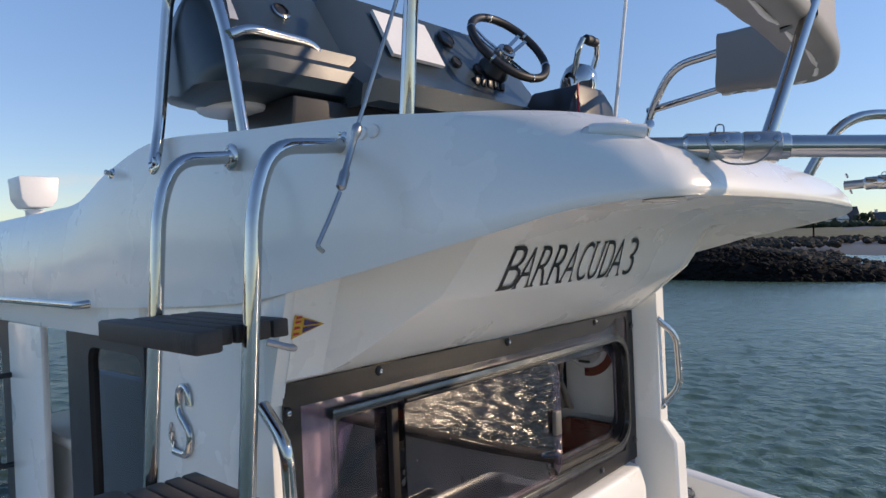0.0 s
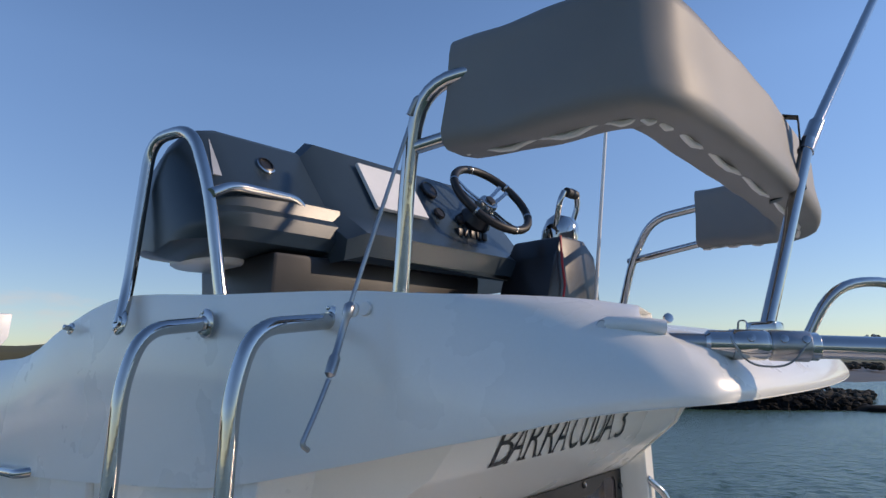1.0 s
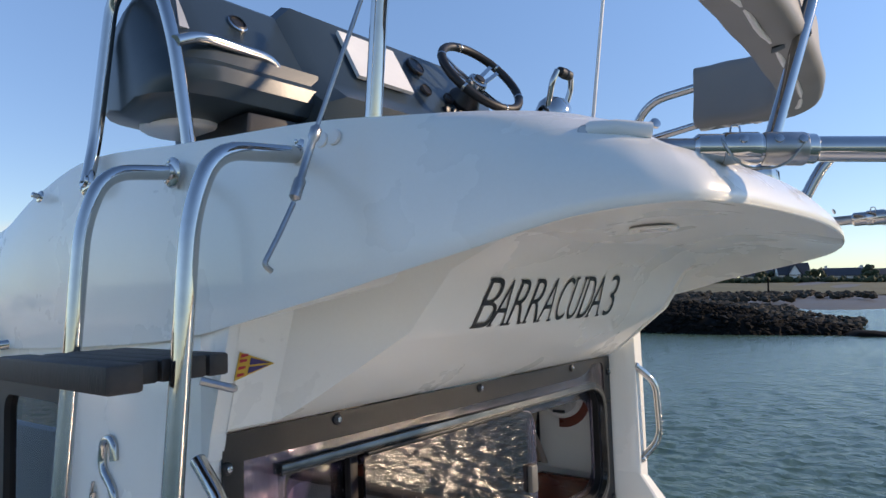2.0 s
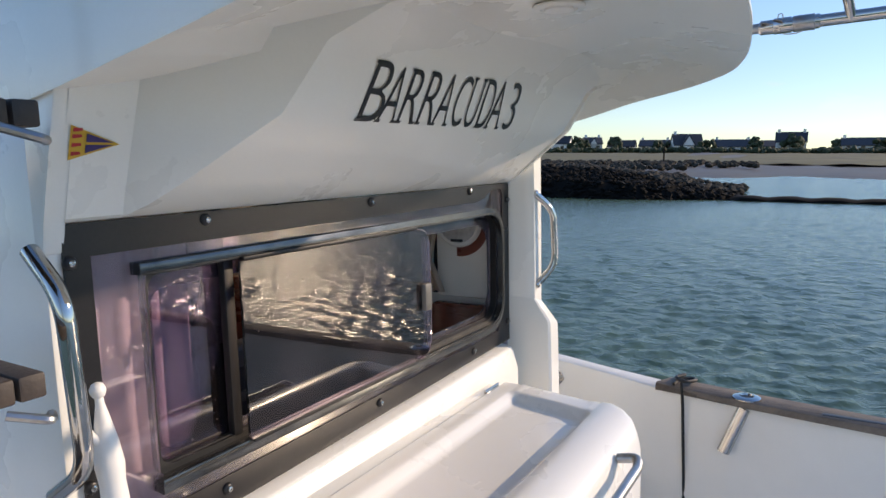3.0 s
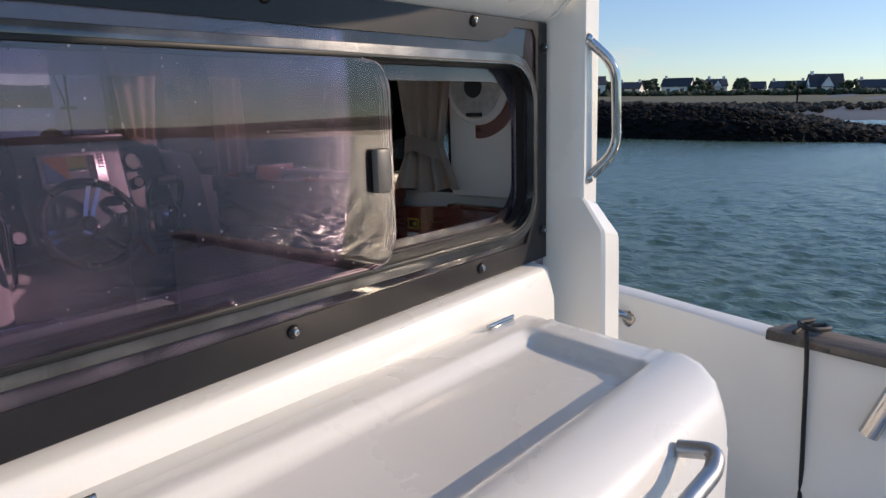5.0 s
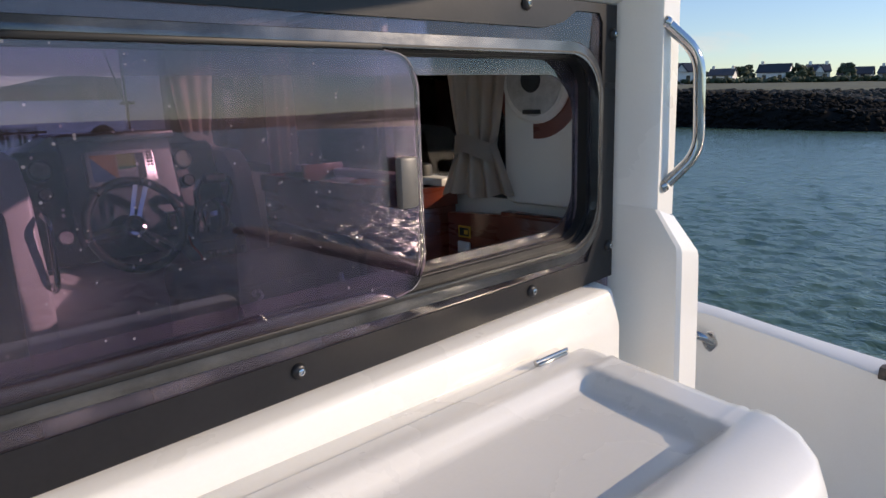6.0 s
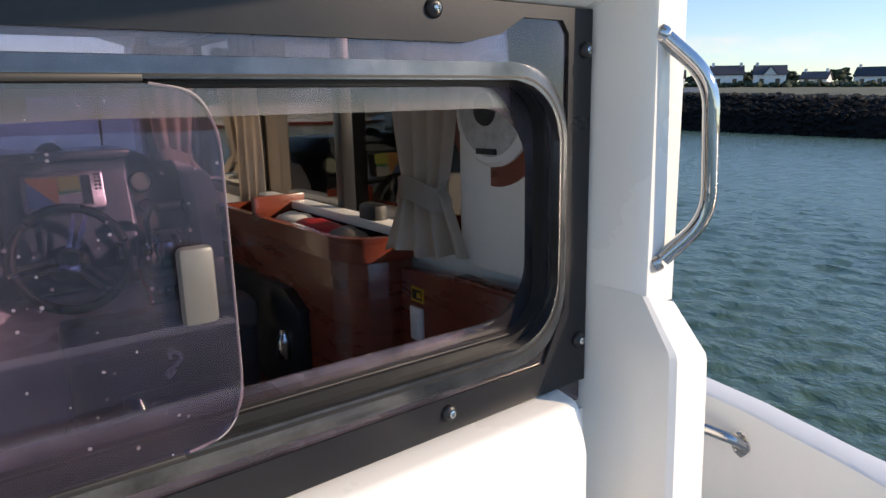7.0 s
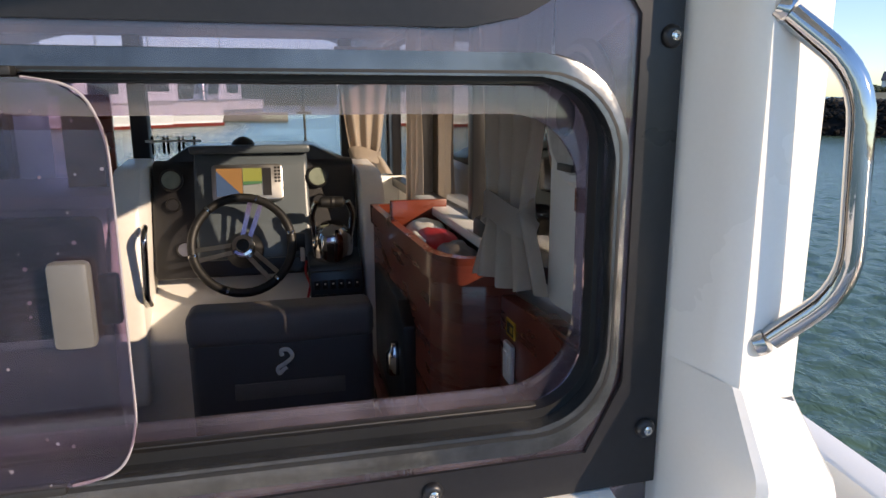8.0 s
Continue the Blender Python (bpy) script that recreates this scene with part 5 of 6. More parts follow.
# ---- cockpit unit with its hinged lid ----
unit = thing("cockpit_locker", (0.4, -0.33, 0.1), "white moulded cockpit locker with recessed hinged lid", "locker")
SEC = [(-0.082, 0.968, 0), (-0.088, 0.978, 0), (-0.12, 0.983, 0), (-0.142, 0.983, 0), (-0.152, 0.981, 0.08), (-0.165, 0.977, 0.6), (-0.176, 0.974, 0.95), (-0.19, 0.973, 1), (-0.28, 0.972, 1), (-0.40, 0.972, 1), (-0.413, 0.974, 1), (-0.424, 0.977, 0.75), (-0.434, 0.985, 0.2), (-0.446, 0.991, 0), (-0.475, 0.995, 0), (-0.515, 0.992, 0), (-0.548, 0.980, 0), (-0.570, 0.957, 0), (-0.582, 0.925, 0), (-0.583, 0.86, 0), (-0.583, 0.845, 0)]
LID_END = [(-0.60, 0.80), (-0.575, 0.83), (-0.545, 0.868), (-0.50, 0.905), (-0.44, 0.93), (-0.34, 0.952), (-0.08, 0.985)]
TRAY_END = [(-0.50, 0.835), (-0.42, 0.842), (-0.17, 0.89)]


def lid():
    us = [0, 0.006, 0.02, 0.045, 0.055, 0.065, 0.08, 0.1, 0.12, 0.3, 0.5, 0.7, 0.82, 0.85, 0.87, 0.885, 0.895, 0.905, 0.915, 0.925, 0.935, 0.95, 0.965, 0.98, 0.992, 1.0]
    rows = []
    for u in us:
        row = []
        for y, z, deep in SEC:
            hi, far = lerp(LID_END, y)[0], lerp(TRAY_END, y)[0]
            x = -0.135 + (hi + 0.135) * u
            mask = min(1, max(0, (x + 0.078) / 0.035)) * min(1, max(0, (far - x) / 0.035))
            mask = mask * mask * (3 - 2 * mask)
            edge = min(u, 1 - u)
            drop = 0.022 * max(0, 1 - edge / 0.022) ** 2
            row.append((x, y, z - deep * mask * 0.016 - drop + 0.01 * (deep > 0.5) * (1 - mask)))
        rows.append(row)
    return loft(rows)


part("lid", lid(), GEL, unit, "white moulded lid with shallow tray", smooth=50)


def unit_body():
    o = [(-0.12, -0.06), (0.94, -0.06), (0.94, -0.46), (0.928, -0.51), (0.90, -0.55), (0.86, -0.568), (-0.12, -0.568)]
    return extrude(o, "z", 0.088, 0.905, 0)


part("locker_body", unit_body(), GEL, unit, smooth=45)
for x in (-0.05, 0.84):
    h = part("hinge", box(x - 0.008, x + 0.075, -0.092, -0.078, 0.977, 0.984, 0.002), STEEL, unit, "stainless hinge")
    part("hinge_pin", tube([(x - 0.012, -0.085, 0.986), (x + 0.08, -0.085, 0.986)], 0.004, n=10), STEEL, h)
part("hinge_strip", box(-0.12, 0.94, -0.081, -0.035, 0.945, 0.9735, 0.003), GEL, unit)
part("lid_rail", tube([(0.63, -0.575, 0.955), (0.635, -0.625, 0.965), (0.60, -0.635, 0.955), (-0.02, -0.635, 0.945), (-0.05, -0.62, 0.945), (-0.05, -0.575, 0.935)], 0.0125, 0.035, n=16), DULL, unit, "satin steel rail along the lid")
part("front_panel", box(-0.04, 0.86, -0.574, -0.568, 0.22, 0.86, 0.003), GEL, unit)
# the lid is not pierced; black discs paint the shade in the vent holes
for x, y in ((-0.085, -0.14), (-0.06, -0.15), (-0.10, -0.17)):
    part("vent_hole", disc((x, y, 0.9815), (0, 0, 1), 0.005, 0.002, 10), BLACK, unit)

unit.location += Vector((-0.005, -0.02, 0.012))

# ---- starboard gunwale fittings ----
rail_ob = thing("gunwale_rail", (1.56, -1.2, 0.8), "weathered grey teak capping along the gunwale", "capping")


def capping():
    rows = []
    for y in (-0.43, -0.47, -0.8, -1.2, -1.7, -2.2, -2.68):
        xi = lerp([(-2.7, 1.425), (-1.3, 1.485), (-0.95, 1.515), (-0.45, 1.60)], y)[0]
        w = 0.025 if y == -0.43 else 0.105
        rows.append([(xi, y, 0.808), (xi - 0.003, y, 0.815), (xi, y, 0.832), (xi + 0.005, y, 0.836), (xi + w, y, 0.836), (xi + w + 0.005, y, 0.832), (xi + w + 0.005, y, 0.808)])
    return capped(loft([r + [r[0]] for r in rows]))


part("teak_capping", capping(), TEAK, rail_ob, smooth=40)
# no slot is cut; a thin black strip paints its shade
part("slot", box(1.525, 1.55, -1.35, -1.02, 0.835, 0.8375, 0.001), BLACK, rail_ob, "black strip for the shade in the capping slot")
rodh = thing("rod_holder", (1.58, -0.70, 0.63), "stainless rod holder let into the teak capping", "rod holder")
part("top_flange", lathe([(0.05, 0), (0.05, 0.004), (0.042, 0.009), (0.027, 0.010), (0.024, 0.002), (0.001, 0.001)], (1.585, -0.77, 0.8365), (0, 0, 1), 26), STEEL, rodh)
# black disc paints the shade down the open barrel
part("mouth", disc((1.585, -0.77, 0.8385), (0, 0, 1), 0.023, 0.0012), BLACK, rodh)
part("barrel", tube([(1.572, -0.765, 0.80), (1.548, -0.70, 0.625)], 0.024, n=20), STEEL, rodh)
rope = thing("rope", (1.62, -0.55, 0.5), "black braided rope knotted round the capping", "rope")
part("knot", tube([(1.60, -0.50, 0.842), (1.66, -0.51, 0.85), (1.70, -0.56, 0.845), (1.65, -0.58, 0.855), (1.59, -0.545, 0.86), (1.61, -0.50, 0.868), (1.68, -0.535, 0.866), (1.715, -0.50, 0.842)], 0.007, 0.03, n=8), RUBBER, rope)
part("fall", tube([(1.60, -0.53, 0.85), (1.585, -0.535, 0.84), (1.583, -0.54, 0.78), (1.59, -0.55, 0.45), (1.585, -0.555, 0.12)], 0.006, 0.03, n=8), RUBBER, rope)
cl = thing("wall_cleat", (1.49, -1.28, 0.55), "stainless cleat bolted upright to the liner", "cleat")
part("horn", tube([(1.475, -1.29, 0.66), (1.472, -1.29, 0.60), (1.472, -1.285, 0.50), (1.475, -1.285, 0.43)], 0.007, 0.02, n=10), STEEL, cl)
for z in (0.585, 0.50):
    part("foot", lathe([(0.012, 0), (0.008, 0.01), (0.007, 0.03)], (1.50, -1.288, z), (-1, 0, 0), 12), STEEL, cl)
pl = thing("maker_plate", (1.53, -0.80, 0.35), "small riveted metal plate on the liner", "plate")
part("plate", box(1.517, 1.523, -0.875, -0.745, 0.30, 0.355, 0.002), DULL, pl)
for y in (-0.86, -0.76):
    for z in (0.307, 0.348):
        part("rivet", disc((1.517, y, z), (-1, 0, 0), 0.004, 0.002, 8), BLACK, pl)
drail = thing("deck_rail", (1.68, 0.05, 0.76), "low stainless side deck rail with round flange", "rail")
part("bar", tube([(1.685, 0.01, 0.765), (1.655, 0.03, 0.785), (1.62, 0.14, 0.80), (1.64, 1.6, 0.90)], 0.0125, 0.05), STEEL, drail)
part("flange", flange((1.69, 0.01, 0.763), (-1, 0, 0.0), 0.036), STEEL, drail)

OUTWARD = Vector((0.075, 0, -0.015))
for t in (rail_ob, rodh, rope, cl, pl, drail):
    t.location += OUTWARD

# ---- inside the cabin ----
helm = thing("helm_console", (0.67, 1.6, 0.1), "slate grey helm console in a white moulding", "console")
part("white_body", extrude([(1.36, 0.073), (1.36, 0.80), (1.46, 0.88), (1.60, 0.94), (1.66, 1.26), (1.95, 1.26), (1.95, 0.073)], "x", 0.30, 1.10, 0.012), WHITEPL, helm, "white moulded console body")
cheek = part("left_cheek", extrude([(1.30, 0.62), (1.34, 0.95), (1.40, 1.20), (1.50, 1.31), (1.70, 1.33), (1.9, 1.25), (1.9, 0.62)], "x", 0.30, 0.385, 0.015), WHITEPL, helm)
part("cheek_handle", tube([(0.40, 1.375, 1.15), (0.405, 1.325, 1.135), (0.40, 1.315, 0.95), (0.40, 1.36, 0.92)], 0.009, 0.03), STEEL, cheek)
part("right_cheek", extrude([(1.36, 0.80), (1.42, 1.0), (1.47, 1.22), (1.54, 1.285), (1.9, 1.30), (1.9, 0.7)], "x", 1.045, 1.12, 0.012), WHITEPL, helm)
bi = extrude([(1.50, 0.955), (1.545, 1.09), (1.60, 1.305), (1.64, 1.325), (1.72, 1.31), (1.72, 0.955)], "x", 0.39, 1.035, 0.012)
part("black_binnacle", bi, BLACK, helm, "black dash moulding")
part("dash_panel", extrude([(1.495, 1.01), (1.537, 1.12), (1.588, 1.315), (1.625, 1.362), (1.72, 1.36), (1.73, 1.01)], "x", 0.52, 0.88, 0.014), DASHPAINT, helm, "slate grey dash panel")
part("dash_brow", extrude([(0.40, 1.255), (0.40, 1.30), (0.50, 1.368), (0.90, 1.368), (1.04, 1.30), (1.04, 1.255)], "y", 1.63, 1.93, 0.012), CONSOLE, helm)
part("brow_lip", extrude([(0.51, 1.345), (0.51, 1.372), (0.89, 1.372), (0.89, 1.345)], "y", 1.575, 1.66, 0.010), DASHPAINT, helm)
NAX = Vector((0, -0.965, 0.26))


def on_helm(x, z, lift=0.0):
    y = 1.545 + (z - 1.09) * 0.256
    return Vector((x, y, z)) + NAX * lift


def on_binnacle(x, z):
    return on_helm(x, z, 0.014)


plot = part("plotter", extrude(round_rect(0.578, 0.798, 1.198, 1.315, 0.012, 3), "y", 0, 0.035, 0.003), DULL, helm, "grey chart plotter")
m = Matrix.Translation((0, 1.535, 0)) @ Matrix.Translation((0, 0, 1.25)) @ Matrix.Rotation(radians(-14), 4, "X") @ Matrix.Translation((0, 0, -1.25))
for v in plot.data.vertices:
    v.co = m @ v.co


def glow(name, colour, strength):
    mt = bpy.data.materials.new(name)
    mt.use_nodes = True
    b = mt.node_tree.nodes["Principled BSDF"]
    b.inputs["Base Color"].default_value = (*colour, 1)
    b.inputs["Roughness"].default_value = 0.15
    b.inputs["Emission Color"].default_value = (*colour, 1)
    b.inputs["Emission Strength"].default_value = strength
    return mt


def screen(name, outline, mat, lift):
    bm = bmesh.new()
    bm.faces.new([bm.verts.new((x, lift, z)) for x, z in outline])
    bm.transform(m)
    return part(name, thicken(bm, 0.0006), mat, plot)


screen("screen_sea", [(0.592, 1.213), (0.672, 1.213), (0.592, 1.295)], glow("screen_blue", (0.04, 0.075, 0.15), 0.1), -0.0015)
screen("screen_land", [(0.672, 1.213), (0.672, 1.302), (0.592, 1.302), (0.592, 1.295)], glow("screen_ochre", (0.22, 0.12, 0.05), 0.1), -0.0016)
screen("screen_echo", [(0.674, 1.26), (0.733, 1.26), (0.733, 1.302), (0.674, 1.302)], glow("screen_yellow", (0.2, 0.22, 0.06), 0.1), -0.0015)
screen("screen_bed", [(0.674, 1.248), (0.733, 1.252), (0.733, 1.26), (0.674, 1.26)], glow("screen_green", (0.05, 0.14, 0.07), 0.1), -0.0014)
screen("screen_grey", [(0.674, 1.213), (0.733, 1.213), (0.733, 1.25), (0.674, 1.246)], glow("screen_pale", (0.2, 0.22, 0.22), 0.1), -0.0013)
screen("screen_data", [(0.735, 1.213), (0.762, 1.213), (0.762, 1.302), (0.735, 1.302)], BLACK, -0.0015)
for r_ in range(5):
    for c_ in range(2):
        screen("key", round_rect(0.772 + 0.011 * c_, 0.78 + 0.011 * c_, 1.255 + 0.011 * r_, 1.262 + 0.011 * r_, 0.002, 2), BLACK, -0.001)
DIAL = material("pale_dial", (0.22, 0.26, 0.21), 0.3, spread=0.15, scale=30)
for x, z, r, dm in ((0.452, 1.262, 0.036, DIAL), (0.912, 1.262, 0.036, DIAL), (0.455, 1.185, 0.022, BLACK), (0.915, 1.185, 0.022, BLACK), (0.485, 1.045, 0.026, DULL)):
    p = on_binnacle(x, z)
    g = part("gauge", lathe([(r, -0.01), (r, 0.006), (r * 0.92, 0.009), (r * 0.8, 0.004)], p, NAX, 24), BLACK, helm)
    part("dial_face", lathe([(r * 0.8, 0.0), (r * 0.8, 0.0045), (0.001, 0.0046)], p, NAX, 20), dm, g)
wheel = thing("steering_wheel", (0.67, 1.41, 1.08), "black sports steering wheel with polished spokes", "steering wheel")
steering_wheel(wheel, (0.669, 1.405, 1.079), (0, -0.93, 0.36), 0.149, 0.0135, turn=1.25)
hth = thing("helm_throttle", (0.95, 1.45, 0.98), "twin chrome engine throttle beside the wheel", "throttle")
throttle(hth, (0.945, 1.46, 1.06), 1.05)
part("plinth", extrude([(1.38, 0.90), (1.40, 1.0), (1.56, 1.04), (1.6, 0.90)], "x", 0.865, 1.035, 0.008), CONSOLE, hth)
sp = thing("switch_panel", (0.95, 1.4, 0.93), "two rows of black rocker switches", "switch panel")
part("panel", extrude([(1.37, 0.86), (1.385, 0.985), (1.45, 0.985), (1.45, 0.86)], "x", 0.868, 1.032, 0.006), CONSOLE, sp)
for r_ in range(2):
    for c_ in range(6):
        x, z = 0.887 + 0.025 * c_, 0.90 + 0.045 * r_
        s = part("rocker", box(x - 0.009, x + 0.009, 1.362, 1.376, z - 0.014, z + 0.014, 0.003), RUBBER, sp)
        part("mark", box(x - 0.003, x + 0.003, 1.3612, 1.3625, z + 0.002, z + 0.007, 0), WHITEPL, s)
keysw = thing("ignition", (0.84, 1.5, 1.06), "ignition panel with hanging key and red cord", "ignition")
part("plate", box(0.80, 0.86, 1.495, 1.515, 1.03, 1.09, 0.004), BLACK, keysw)
part("rocker", box(0.808, 0.826, 1.487, 1.50, 1.04, 1.08, 0.003), WHITEPL, keysw)
part("key_float", box(0.842, 0.856, 1.475, 1.492, 1.0, 1.045, 0.004), WELT, keysw)
part("red_cord", tube([(0.86, 1.48, 1.0), (0.855, 1.44, 0.97), (0.868, 1.40, 0.94), (0.855, 1.36, 0.90), (0.868, 1.35, 0.86)], 0.004, 0.01, n=6), REDP, keysw)
comp = thing("compass", (0.67, 1.72, 1.37), "black domed steering compass on the dash", "compass")
part("bowl", lathe([(0.045, 0), (0.048, 0.012), (0.042, 0.03), (0.03, 0.048), (0.012, 0.058), (0.002, 0.06)], (0.672, 1.74, 1.365), (0, 0, 1), 20), BLACK, comp)
part("card", lathe([(0.043, 0.022), (0.0435, 0.026), (0.042, 0.03), (0.0405, 0.03)], (0.672, 1.74, 1.365), (0, 0, 1), 20), WHITEPL, comp)
cups = thing("cup_rack", (0.42, 1.75, 1.33), "clear plastic cup rack on the dash", "rack")
for k in range(3):
    c = part("cup", lathe([(0.022, 0), (0.024, 0.06), (0.022, 0.061), (0.02, 0.005), (0.001, 0.004)], (0.385 + 0.05 * k, 1.80, 1.335), (0, 0, 1), 14), CLEAR, cups)
part("rack_rail", tube([(0.35, 1.77, 1.38), (0.53, 1.77, 1.38)], 0.004, n=8), WHITEPL, cups)

for t in (helm, wheel, hth, sp, keysw, cups):
    t.location += Vector((-0.025, 0.02, 0.027))
comp.location += Vector((-0.022, -0.07, 0.0))

seat = thing("pilot_chair", (0.76, 0.95, 0.1), "dark vinyl helm seat back with taupe top", "seat")


def cushion(x0, x1, y0, y1, z0, z1, r, mat, name, parent):
    bm = box(x0, x1, y0, y1, z0, z1, r, seg=4)
    bmesh.ops.subdivide_edges(bm, edges=[e for e in bm.edges if e.calc_length() > 0.15], cuts=3, use_grid_fill=True)
    for v in bm.verts:
        v.co += Vector((0, noise.noise(v.co * 7) * 0.004, noise.noise(v.co * 6 + Vector((3, 3, 3))) * 0.004))
    return part(name, bm, mat, parent, smooth=60)


cushion(0.548, 0.972, 0.858, 0.945, 0.66, 0.995, 0.02, SEAT, "backrest", seat)
cushion(0.546, 0.974, 0.850, 0.955, 0.975, 1.062, 0.022, SEATTOP, "head_roll", seat)
part("pocket", box(0.645, 0.90, 0.852, 0.86, 0.845, 0.885, 0.003), SEATTOP, seat, "stitched grip pocket")
part("motif", tube([(0.765, 0.855, 0.918), (0.755, 0.855, 0.912), (0.748, 0.855, 0.902), (0.742, 0.855, 0.918), (0.765, 0.855, 0.930), (0.782, 0.855, 0.945), (0.770, 0.855, 0.964), (0.752, 0.855, 0.962), (0.756, 0.855, 0.948)], 0.005, 0.010, n=8), WELT, seat, "pale embroidered curl")
cushion(0.55, 0.97, 0.95, 1.28, 0.60, 0.70, 0.03, SEAT, "seat_cushion", seat)
part("seat_base", box(0.57, 0.95, 0.93, 1.26, 0.1, 0.60, 0.01), MAHOG, seat)
trim = thing("seat_side_board", (1.0, 0.8, 0.1), "mahogany board beside the helm seat", "board")
part("board", extrude([(0.62, 0.1), (1.25, 0.1), (1.25, 0.80), (0.75, 0.80), (0.62, 0.66)], "x", 0.995, 1.012, 0.003), MAHOG, trim)

side = thing("side_cabinet", (1.16, 0.85, 0.1), "reddish mahogany side cabinet with open tray and locker", "cabinet")


def cabinet_shell():
    o = [(1.252, 0.50), (1.19, 0.50), (1.145, 0.515), (1.115, 0.55), (1.10, 0.60), (1.085, 0.95), (1.075, 1.28), (1.252, 1.28)]
    return extrude(o, "z", 0.1, 1.165, 0.004)


part("carcass", cabinet_shell(), MAHOG, side, smooth=50)
lipo = [(1.252, 0.495), (1.19, 0.495), (1.14, 0.51), (1.108, 0.547), (1.093, 0.60), (1.078, 0.95), (1.068, 1.285), (1.252, 1.285)]
lipi = [(1.252, 0.515), (1.195, 0.515), (1.155, 0.53), (1.128, 0.56), (1.112, 0.605), (1.097, 0.95), (1.088, 1.265), (1.252, 1.265)]
part("tray_lip", ring(lipo, lipi, "z", 1.165, 1.218), MAHOG, side, smooth=50)
# the carcass is closed; a black block paints the shade inside the open locker
part("locker_opening", extrude([(0.72, 1.02), (0.80, 1.06), (1.20, 1.06), (1.20, 0.80), (0.80, 0.76), (0.72, 0.80)], "x", 1.066, 1.095, 0.004), BLACK, side, "black block for the shade inside the locker opening")
part("back_rail", box(1.20, 1.25, 0.50, 1.28, 1.218, 1.24, 0.004), WHITEPL, side)
part("partition", box(1.09, 1.24, 1.03, 1.045, 1.166, 1.26, 0.003), MAHOG, side)
can = thing("steel_flask", (1.06, 0.86, 0.9), "small shiny flask in the dark locker", "flask")
part("flask_body", lathe([(0.018, 0), (0.02, 0.004), (0.02, 0.05), (0.012, 0.06), (0.01, 0.075)], (1.058, 0.80, 0.885), (0, 0, 1), 16), STEEL, can)
clothbag = thing("cloth_bundle", (1.16, 0.72, 1.17), "red and white cloth bundle lying in the tray", "cloth")


def bundle(x0, x1, y0, y1, z0, z1, seed, name, mat):
    bm = bmesh.new()
    bmesh.ops.create_uvsphere(bm, u_segments=16, v_segments=10, radius=1)
    for v in bm.verts:
        k = 1 + 0.25 * noise.noise(v.co * 2.2 + Vector((seed, 0, 0)))
        v.co = Vector(((x0 + x1) / 2 + v.co.x * k * (x1 - x0) / 2, (y0 + y1) / 2 + v.co.y * k * (y1 - y0) / 2, (z0 + z1) / 2 + v.co.z * k * (z1 - z0) / 2))
    return part(name, bm, mat, clothbag, smooth=80)


bundle(1.11, 1.21, 0.82, 1.0, 1.165, 1.225, 2, "white_cloth", WELT)
red = bundle(1.115, 1.20, 0.66, 0.88, 1.185, 1.225, 5, "red_band", REDP)
part("print_bar", box(1.108, 1.118, 0.71, 0.83, 1.208, 1.216, 0.001), WELT, red)
bundle(1.13, 1.21, 0.56, 0.72, 1.165, 1.222, 8, "tan_cloth", SEATTOP)
black_case = thing("dark_case", (1.225, 0.62, 1.2), "small black case beside the window", "case")
part("case_body", box(1.205, 1.245, 0.58, 0.66, 1.165, 1.275, 0.012), RUBBER, black_case)
aftp = thing("aft_side_panel", (1.17, 0.28, 0.1), "reddish mahogany side panel under the speaker", "panel")
part("panel", extrude([(0.062, 0.1), (0.5, 0.1), (0.5, 1.165), (0.30, 1.178), (0.062, 1.185)], "x", 1.160, 1.189, 0.002), MAHOG, aftp)
part("top_trim", box(1.157, 1.190, 0.062, 0.30, 1.176, 1.187, 0.003), MAHOG, aftp)
part("screw_cap", disc((1.160, 0.11, 1.13), (-1, 0, 0), 0.007, 0.003, 12), DULL, aftp)
sock = thing("wall_socket", (1.155, 0.49, 1.05), "white wall switch below a small yellow label", "switch")
part("plate", box(1.150, 1.160, 0.455, 0.50, 1.005, 1.08, 0.004), WHITEPL, sock)
part("rocker", box(1.147, 1.151, 0.465, 0.49, 1.02, 1.065, 0.002), WHITEPL, sock)
lab = thing("warning_label", (1.158, 0.48, 1.1), "small yellow framed black label", "label")
part("label_face", box(1.157, 1.1596, 0.455, 0.50, 1.09, 1.122, 0), GOLD, lab)
part("label_field", box(1.1562, 1.1568, 0.46, 0.495, 1.095, 1.117, 0), BLACK, lab)
part("label_mark", box(1.1555, 1.156, 0.463, 0.477, 1.10, 1.112, 0), GOLD, lab)
spk = thing("speaker", (1.19, 0.19, 1.48), "round white cabin speaker with perforated grille", "speaker")
part("red_backing", extrude([(0.19 + 0.125 * math.cos(t), 1.495 + 0.125 * math.sin(t)) for t in [math.pi * (0.95 + 1.2 * k / 24) for k in range(25)]] + [(0.07, 1.62)], "x", 1.183, 1.189), MAHOG, spk, "mahogany trim disc")
part("ring", lathe([(0.10, 0), (0.10, 0.006), (0.092, 0.014), (0.082, 0.012)], (1.183, 0.19, 1.505), (-1, 0, 0), 32), WHITEPL, spk)
GRILLE = material("perforated_grille", (0.5, 0.5, 0.49), 0.45, spread=0.2, scale=60, bump=0.8, bump_scale=260)
part("grille", lathe([(0.085, 0.008), (0.08, 0.016), (0.04, 0.022), (0.03, 0.022)], (1.183, 0.19, 1.505), (-1, 0, 0), 32), GRILLE, spk)
part("dome", lathe([(0.03, 0.020), (0.027, 0.026), (0.012, 0.028), (0.001, 0.026)], (1.183, 0.19, 1.505), (-1, 0, 0), 24), BLACK, spk)
